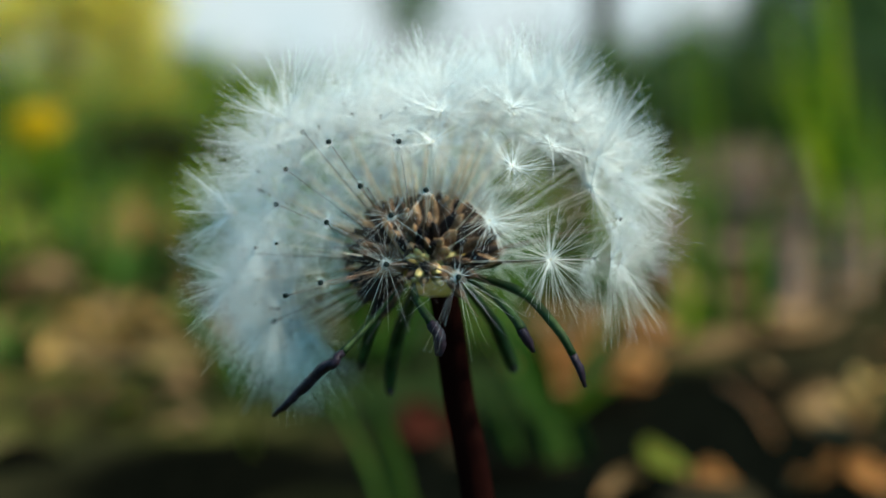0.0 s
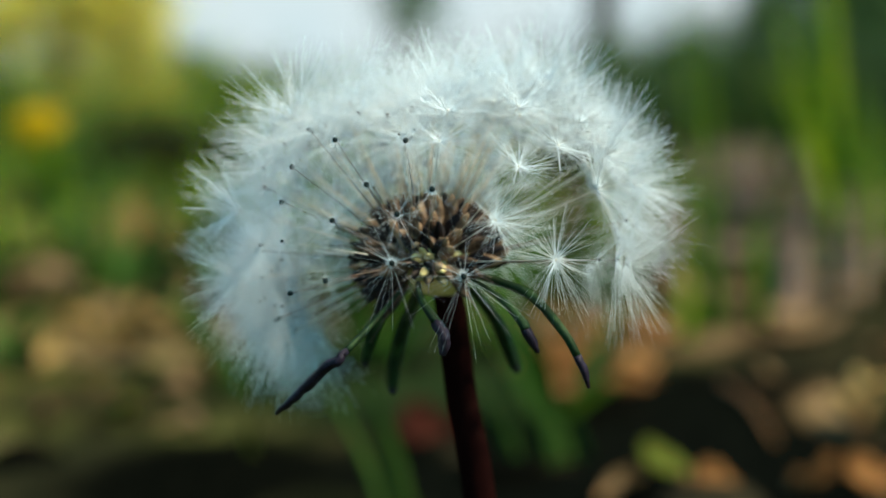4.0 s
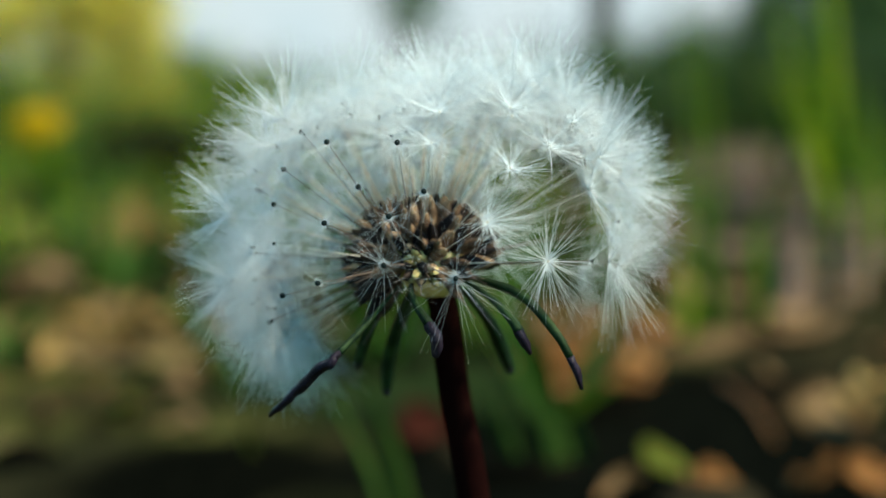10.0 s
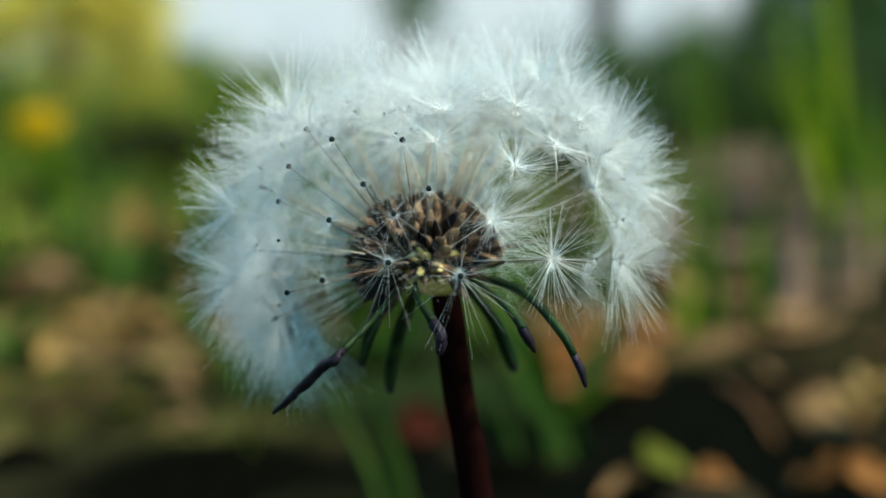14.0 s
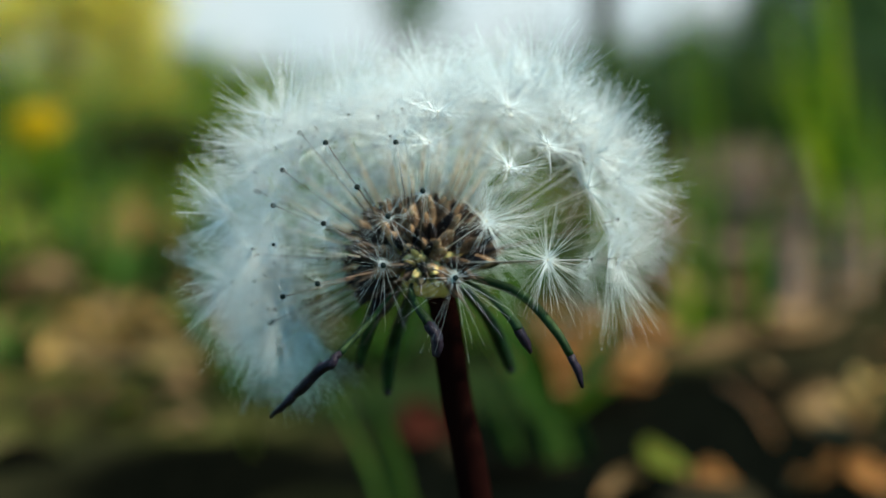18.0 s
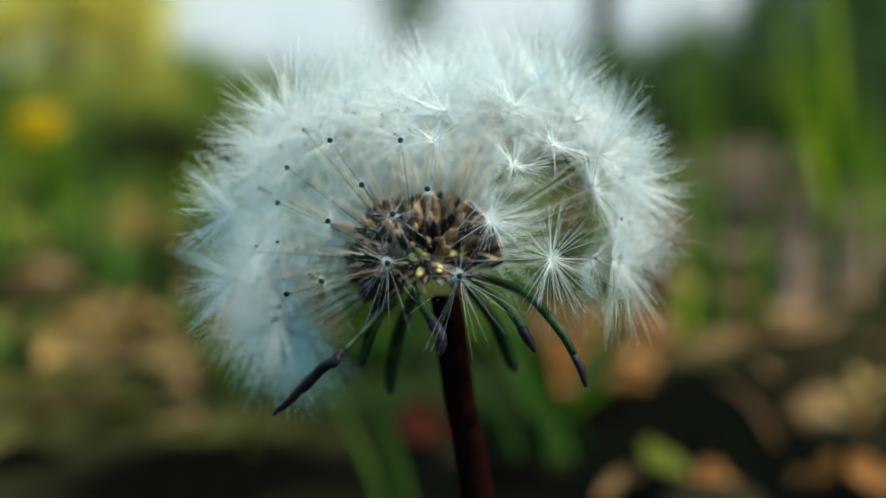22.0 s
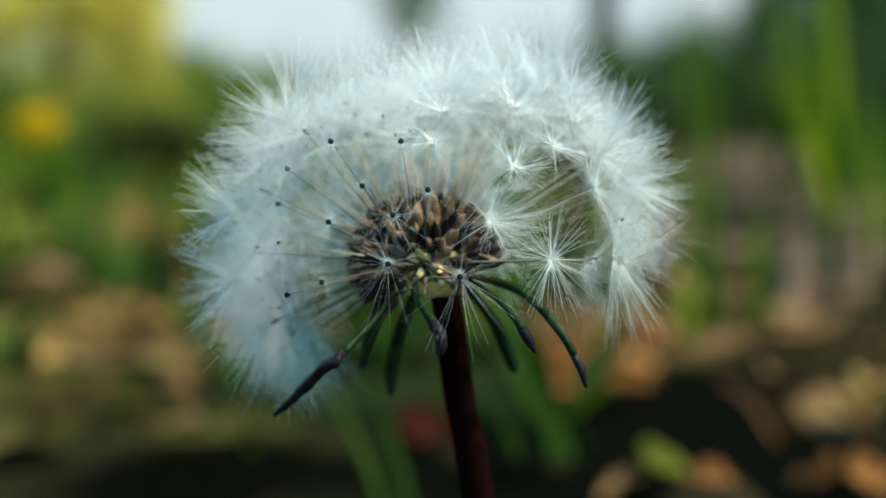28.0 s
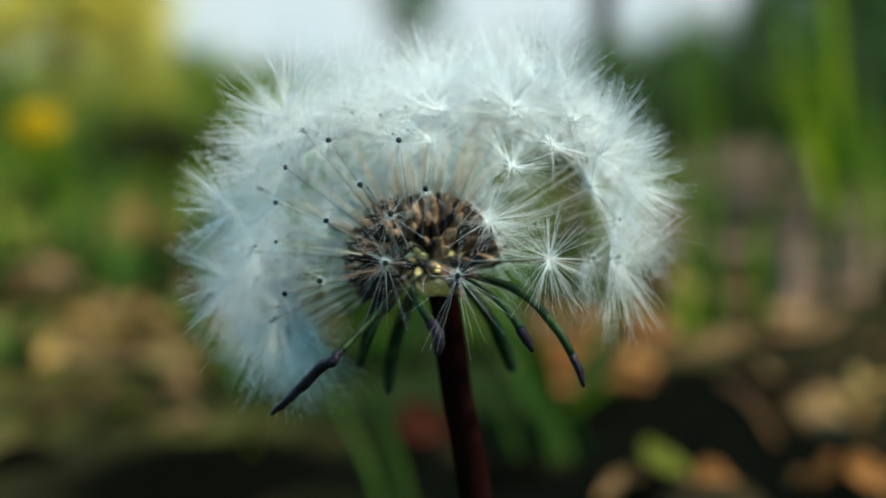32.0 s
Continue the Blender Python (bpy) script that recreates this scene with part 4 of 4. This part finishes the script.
def build_haze():
    """The white haze all round the horizon, far beyond the last trees."""
    m, n, l, out = material("horizon_haze")
    e, ns, tc = n.new("ShaderNodeEmission"), n.new("ShaderNodeTexNoise"), n.new("ShaderNodeTexCoord")
    ns.inputs["Scale"].default_value = 0.02
    l.new(tc.outputs["Object"], ns.inputs["Vector"])
    r = ramp_node(n, [(0.3, (0.91, 0.78, 1.0)), (0.7, (1.0, 0.81, 1.0))])
    l.new(ns.outputs["Fac"], r.inputs[0])
    l.new(r.outputs[0], e.inputs[0])
    e.inputs[1].default_value = 0.43
    l.new(e.outputs[0], out.inputs[0])
    verts, faces = [], []
    for k in range(96):
        a = 2 * math.pi * k / 96
        verts += [Vector((850 * math.cos(a), 850 * math.sin(a), -20)), Vector((850 * math.cos(a), 850 * math.sin(a), 95 + 12 * noise.noise((math.cos(a) * 4, math.sin(a) * 4, 0))))]
        q = (k + 1) % 96 * 2
        faces.append((2 * k, q, q + 1, 2 * k + 1))
    thing("backdrop", "bright white haze of the sky low over the horizon", "sky", kind="structure", me=mesh_of("backdrop", verts, faces, [m]))


build_haze()


# ---- movement ----
def sway(side, rise, lean, nod):
    """The clock's pose: its foot's shift in mm, its lean to the side and its nod in degrees."""
    return Matrix.Translation(BASE + Vector((side, 0, rise)) * MM) @ Matrix.Rotation(radians(lean), 4, "Y") @ Matrix.Rotation(radians(nod), 4, "X")


def motions():
    rows = [
        (0, 0, 0, -0, -0), (0.1, 0.03, -0.02, -0.43, 0.07), (0.2, -0.09, -0, -0.05, 0.03), (0.3, -0.13, -0.01, -0.1, 0.05), (0.4, -0.24, 0, 0.22, 0.02),
        (0.5, -0.38, 0.02, 0.69, -0.04), (0.6, -0.28, -0.01, 0.14, 0.02), (0.7, -0.37, -0.01, 0.59, -0.06), (0.8, -0.35, -0.03, 0.51, -0.06), (0.9, -0.53, -0.01, 1.42, -0.21),
        (1, -0.55, -0.02, 1.49, -0.24), (1.1, -0.3, -0.05, 0.11, -0.01), (1.2, -0.45, -0, 0.75, -0.07), (1.3, -0.52, 0.03, 1.01, -0.08), (1.4, -0.51, 0.05, 0.8, -0.02),
        (1.5, -0.69, 0.1, 1.63, -0.11), (1.6, -0.66, 0.12, 1.75, -0.12), (1.7, -0.49, 0.12, 1.21, -0.03), (1.8, -0.42, 0.13, 1.14, -0), (1.9, -0.32, 0.14, 0.93, 0.04),
        (2, -0.4, 0.18, 1.62, -0.05), (2.1, -0.37, 0.15, 1.39, -0.01), (2.2, -0.25, 0.1, 0.75, 0.09), (2.3, -0.14, 0.06, 0.14, 0.18), (2.4, -0.07, 0.02, -0.27, 0.24),
        (2.5, -0.12, 0, -0.07, 0.22), (2.6, -0.12, -0.02, -0.18, 0.23), (2.7, -0.13, -0.05, -0.19, 0.23), (2.8, -0.19, -0.06, 0.03, 0.19), (2.9, -0.16, -0.09, -0.22, 0.22),
        (3, -0.18, -0.11, -0.24, 0.22), (3.1, -0.18, -0.11, -0.28, 0.2), (3.2, -0.29, -0.09, 0.29, 0.09), (3.3, -0.23, -0.1, -0.04, 0.11), (3.4, -0.24, -0.1, -0.03, 0.08),
        (3.5, -0.26, -0.1, 0.07, 0.04), (3.75, -0.25, -0.05, 0.3, 0.03), (4, -0.26, -0.01, 0.61, 0.01), (4.25, -0.17, -0.02, 0.14, 0.08), (4.5, -0.21, -0.02, 0.33, 0.05),
        (4.75, -0.19, -0.02, 0.23, 0.07), (5, -0.19, -0.02, 0.2, 0.07), (5.25, -0.24, -0.05, 0.6, 0.02), (5.5, -0.29, -0.07, 1.06, -0.04), (5.6, -0.27, -0.08, 0.5, 0.08),
        (5.7, -0.35, -0.07, 0.45, 0.12), (5.8, -0.49, -0.05, 0.69, 0.12), (5.9, -0.61, -0.03, 0.88, 0.12), (6, -0.6, -0.04, 0.36, 0.23), (6.1, -0.78, -0, 1.38, 0.04),
        (6.2, -0.71, -0.01, 1.13, 0.04), (6.3, -0.75, 0.01, 1.49, -0.06), (6.4, -0.6, -0.02, 0.81, 0), (6.5, -0.65, 0, 1.17, -0.09), (6.6, -0.58, -0.01, 0.83, -0.05),
        (6.7, -0.47, -0.02, 0.31, 0.03), (6.8, -0.47, -0.02, 0.3, 0.02), (6.9, -0.54, 0.01, 0.71, -0.04), (7, -0.37, -0.02, -0.14, 0.08), (7.1, -0.48, 0.01, 0.54, -0),
        (7.2, -0.49, 0.01, 0.75, -0.02), (7.3, -0.42, 0.01, 0.54, 0.03), (7.4, -0.28, -0.01, -0.06, 0.13), (7.5, -0.28, -0.01, 0.06, 0.13), (7.6, -0.3, 0, 0.47, 0.04),
        (7.7, -0.27, 0.01, 0.68, -0.02), (7.8, -0.36, 0.03, 1.47, -0.16), (7.9, -0.32, 0.03, 1.59, -0.21), (8, -0.33, 0.04, 1.95, -0.29), (8.1, -0.19, -0.03, 0.96, -0.11),
        (8.2, -0.14, -0.07, 0.48, 0), (8.3, -0.22, -0.1, 0.62, 0.02), (8.4, -0.29, -0.12, 0.75, 0.04), (8.5, -0.37, -0.15, 0.89, 0.06), (8.6, -0.47, -0.09, 1.45, -0.06),
        (8.7, -0.3, -0.08, 0.6, 0.03), (8.8, -0.27, -0.04, 0.5, 0), (8.9, -0.2, -0.01, 0.17, 0.01), (9, -0.29, 0.05, 0.68, -0.1), (9.1, -0.16, 0, 0.22, -0.03),
        (9.2, -0.12, -0.03, 0.19, -0.01), (9.3, -0.15, -0.05, 0.59, -0.06), (9.4, -0.05, -0.1, 0.22, -0), (9.5, -0.01, -0.13, 0.24, -0), (9.6, -0.16, -0.12, 0.44, 0),
        (9.7, -0.22, -0.12, 0.12, 0.08), (9.8, -0.4, -0.11, 0.46, 0.06), (9.9, -0.5, -0.1, 0.43, 0.09), (10, -0.61, -0.1, 0.39, 0.13), (10.1, -0.57, -0.08, 0.6, 0.09),
        (10.2, -0.48, -0.07, 0.57, 0.08), (10.3, -0.34, -0.07, 0.26, 0.11), (10.4, -0.28, -0.05, 0.42, 0.07), (10.5, -0.14, -0.05, 0.11, 0.1), (10.6, -0.29, -0.03, 0.75, 0.02),
        (10.7, -0.35, -0.03, 0.98, -0), (10.8, -0.26, -0.06, 0.4, 0.09), (10.9, -0.59, -0, 1.98, -0.13), (11, -0.39, -0.05, 0.84, 0.05), (11.1, -0.44, -0.02, 1.19, -0),
        (11.2, -0.26, -0.03, 0.35, 0.11), (11.3, -0.26, -0, 0.47, 0.1), (11.4, -0.24, 0.02, 0.43, 0.1), (11.5, -0.13, 0.02, -0.02, 0.16), (11.6, -0.15, 0.02, 0.16, 0.12),
        (11.7, -0.12, 0.01, 0.1, 0.12), (11.8, -0.12, 0.01, 0.18, 0.09), (11.9, -0.14, 0.01, 0.36, 0.05), (12, -0.18, 0.02, 0.63, -0), (12.1, -0.32, 0.03, 1.09, -0.05),
        (12.2, -0.27, 0.01, 0.57, 0.04), (12.3, -0.39, 0.02, 0.94, 0.01), (12.4, -0.37, 0, 0.6, 0.07), (12.5, -0.59, 0.03, 1.49, -0.04), (12.6, -0.46, 0.01, 0.96, 0.02),
        (12.7, -0.35, -0.01, 0.52, 0.07), (12.8, -0.2, -0.04, -0.16, 0.15), (12.9, -0.29, -0.02, 0.44, 0.05), (13, -0.21, -0.03, 0.14, 0.08), (13.1, -0.26, -0.01, 0.45, 0.03),
        (13.2, -0.19, -0.01, 0.15, 0.07), (13.3, -0.24, 0.01, 0.46, 0.02), (13.4, -0.27, 0.03, 0.67, -0.02), (13.5, -0.23, 0.03, 0.51, -0), (13.6, -0.17, 0.01, -0.06, 0.09),
        (13.7, -0.26, 0.02, 0.17, 0.07), (13.8, -0.28, 0.02, 0.03, 0.11), (13.9, -0.36, 0.03, 0.22, 0.09), (14, -0.48, 0.05, 0.59, 0.05), (14.1, -0.31, 0.01, 0.09, 0.11),
        (14.2, -0.22, -0.01, 0.01, 0.12), (14.3, -0.25, -0.01, 0.54, 0.03), (14.4, -0.18, -0.03, 0.61, 0.01), (14.5, -0.15, -0.04, 0.81, -0.03), (14.75, -0.21, -0.01, 0.67, -0),
        (15, -0.18, -0.02, 0.15, 0.08), (15.25, -0.24, -0.01, 0.49, 0.03), (15.5, -0.23, -0.01, 0.42, 0.04), (15.75, -0.23, -0.01, 0.41, 0.04), (16, -0.22, -0.02, 0.35, 0.05),
        (16.25, -0.3, 0.07, 0.96, -0.03), (16.5, -0.44, 0.19, 1.76, -0.13), (16.6, -0.26, 0.18, 1.07, 0.03), (16.7, -0.19, 0.19, 0.89, 0.12), (16.8, -0.11, 0.19, 0.72, 0.2),
        (16.9, -0.15, 0.22, 1.11, 0.21), (17, 0.25, 0.17, -0.71, 0.53), (17.1, 0.06, 0.14, 0.13, 0.35), (17.2, 0.23, 0.04, -0.86, 0.44), (17.3, 0.11, -0.01, -0.4, 0.31),
        (17.4, 0.08, -0.07, -0.36, 0.25), (17.5, 0.04, -0.13, -0.27, 0.18), (17.6, 0.07, -0.12, -0.57, 0.21), (17.7, 0.01, -0.1, -0.34, 0.16), (17.8, 0.05, -0.09, -0.69, 0.19),
        (17.9, 0, -0.07, -0.56, 0.15), (18, -0.11, -0.03, -0.1, 0.07), (18.1, -0.11, -0.05, -0.19, 0.08), (18.2, -0.15, -0.05, -0.04, 0.06), (18.3, -0.22, -0.06, 0.25, 0.01),
        (18.4, -0.17, -0.08, -0.07, 0.06), (18.5, -0.19, -0.09, -0.02, 0.05), (18.6, -0.16, -0.08, -0.09, 0.06), (18.7, -0.13, -0.06, -0.11, 0.06), (18.8, -0.08, -0.05, -0.27, 0.08),
        (18.9, -0.17, -0.01, 0.28, -0.01), (19, -0.11, -0, 0.07, 0.02), (19.1, -0.12, -0.01, -0.02, 0.03), (19.2, -0.18, -0.01, 0.08, 0.02), (19.3, -0.35, 0.01, 0.84, -0.09),
        (19.4, -0.39, -0, 0.84, -0.1), (19.5, -0.41, -0.01, 0.8, -0.09), (19.6, -0.46, 0.01, 1.3, -0.14), (19.7, -0.39, 0, 1.15, -0.09), (19.8, -0.39, 0.01, 1.37, -0.1),
        (19.9, -0.36, 0.01, 1.46, -0.09), (20, -0.26, 0, 1.16, -0.02), (20.1, -0.29, -0.02, 1.03, -0.02), (20.2, -0.39, -0.03, 1.28, -0.07), (20.3, -0.3, -0.08, 0.59, 0.02),
        (20.4, -0.48, -0.07, 1.22, -0.09), (20.5, -0.44, -0.11, 0.76, -0.04), (20.6, -0.36, -0.09, 0.64, -0.05), (20.7, -0.17, -0.08, -0.04, 0.03), (20.8, -0.23, -0.03, 0.6, -0.09),
        (20.9, 0.04, -0.05, -0.5, 0.05), (21, -0.11, 0.02, 0.56, -0.13), (21.1, -0.1, -0.01, 0.27, -0.06), (21.2, -0.29, -0.01, 1.02, -0.13), (21.3, -0.16, -0.07, 0.13, 0.03),
        (21.4, -0.2, -0.09, 0.12, 0.07), (21.5, -0.34, -0.1, 0.59, 0.03), (21.6, -0.25, -0.07, 0.29, 0.07), (21.7, -0.15, -0.05, -0.11, 0.13), (21.8, -0.14, -0.01, -0.04, 0.11),
        (21.9, -0.1, 0.02, -0.11, 0.12), (22, -0.13, 0.07, 0.2, 0.07), (22.1, -0.24, 0.08, 0.67, 0.02), (22.2, -0.25, 0.07, 0.63, 0.04), (22.3, -0.21, 0.04, 0.3, 0.1),
        (22.4, -0.31, 0.05, 0.73, 0.05), (22.5, -0.28, 0.03, 0.5, 0.1), (22.6, -0.3, 0.04, 0.79, -0.01), (22.7, -0.17, 0.02, 0.33, -0.01), (22.8, -0.35, 0.06, 1.47, -0.25),
        (22.9, -0.43, 0.08, 2.09, -0.4), (23, -0.05, 0.01, 0.36, -0.22), (23.1, -0.09, -0.02, 0.62, -0.15), (23.2, 0.01, -0.08, 0.18, 0.02), (23.3, 0.02, -0.11, 0.21, 0.13),
        (23.4, -0.08, -0.13, 0.8, 0.15), (23.5, -0.13, -0.16, 1.11, 0.21), (23.6, 0.03, -0.17, 0.17, 0.3), (23.7, -0.04, -0.13, 0.41, 0.21), (23.8, -0.06, -0.11, 0.36, 0.17),
        (23.9, -0.22, -0.06, 1.07, 0.01), (24, -0.21, -0.04, 0.88, -0.01), (24.1, -0.18, -0.04, 0.68, 0.03), (24.2, -0.16, -0.04, 0.58, 0.05), (24.3, -0.24, -0.03, 0.95, 0.01),
        (24.4, -0.11, -0.05, 0.28, 0.12), (24.5, -0.15, -0.04, 0.46, 0.1), (24.6, -0.16, -0.01, 0.39, 0.09), (24.7, -0.17, 0.02, 0.37, 0.07), (24.8, -0.21, 0.06, 0.45, 0.04),
        (24.9, -0.21, 0.09, 0.34, 0.04), (25, -0.28, 0.13, 0.6, -0.02), (25.1, -0.19, 0.08, 0.35, 0.04), (25.2, -0.15, 0.05, 0.34, 0.06), (25.3, -0.08, 0, 0.19, 0.11),
        (25.4, -0.02, -0.04, 0.08, 0.14), (25.5, -0.07, -0.06, 0.54, 0.1), (25.75, -0.16, -0.03, 0.53, 0.06), (26, -0.26, -0.01, 0.6, 0.01), (26.25, -0.21, -0.02, 0.33, 0.05),
        (26.5, -0.24, -0.01, 0.47, 0.03), (26.75, -0.29, -0, 0.72, -0.01), (27, -0.29, -0, 0.72, -0.01), (27.25, -0.15, 0.01, 0.48, 0.04), (27.5, -0.11, 0.05, 0.76, 0.01),
        (27.6, -0.05, 0.03, 0.37, 0.04), (27.7, -0.05, 0.01, 0.31, 0.02), (27.8, -0.05, 0, 0.2, 0), (27.9, -0.07, -0.01, 0.24, -0.03), (28, -0.07, -0.02, 0.18, -0.05),
        (28.1, 0.04, -0.02, 0.1, -0.04), (28.2, 0.07, 0, 0.39, -0.09), (28.3, 0.18, 0.01, 0.3, -0.08), (28.4, 0.39, -0.01, -0.3, -0), (28.5, 0.54, -0.01, -0.62, 0.04),
        (28.6, 0.44, -0.01, -0.53, 0.04), (28.7, 0.36, -0.01, -0.54, 0.05), (28.8, 0.19, 0, -0.13, -0), (28.9, 0.14, -0.01, -0.27, 0.03), (29, 0, 0, 0, 0),
        (29.1, -0.05, -0.01, 0.17, -0.01), (29.2, -0.16, -0.01, 0.67, -0.08), (29.3, -0.13, -0.04, 0.41, -0.03), (29.4, -0.2, -0.05, 0.67, -0.06), (29.5, -0.22, -0.07, 0.7, -0.05),
        (29.6, -0.23, -0.05, 0.85, -0.08), (29.7, -0.06, -0.07, 0.11, 0.02), (29.8, 0, -0.06, -0.11, 0.05), (29.9, 0.01, -0.05, -0.05, 0.04), (30, 0.06, -0.04, -0.18, 0.05),
        (30.1, -0.02, -0.02, 0.13, 0.01), (30.2, 0.02, -0.02, -0.17, 0.06), (30.3, -0.04, -0, 0.05, 0.04), (30.4, -0.13, 0.02, 0.36, 0), (30.5, -0.16, 0.03, 0.44, 0),
        (30.6, -0.27, 0, 0.53, -0.02), (30.7, -0.55, 0.01, 1.52, -0.18), (30.8, -0.59, -0.03, 1.28, -0.15), (30.9, -0.61, -0.08, 0.95, -0.11), (31, -0.85, -0.08, 1.7, -0.23),
        (31.1, -0.73, -0.05, 1.07, -0.11), (31.2, -0.88, 0.03, 1.86, -0.19), (31.3, -0.91, 0.09, 2.01, -0.18), (31.4, -0.93, 0.15, 2.13, -0.16), (31.5, -0.81, 0.18, 1.53, -0.04),
        (31.6, -0.63, 0.14, 0.82, 0.03), (31.7, -0.83, 0.16, 2.08, -0.19), (31.8, -0.52, 0.09, 0.71, -0.02), (31.9, -0.58, 0.09, 1.25, -0.14), (32, -0.35, 0.04, 0.28, -0.03),
    ]
    walk(clock, [(t, sway(*r)) for t, *r in rows])


motions()
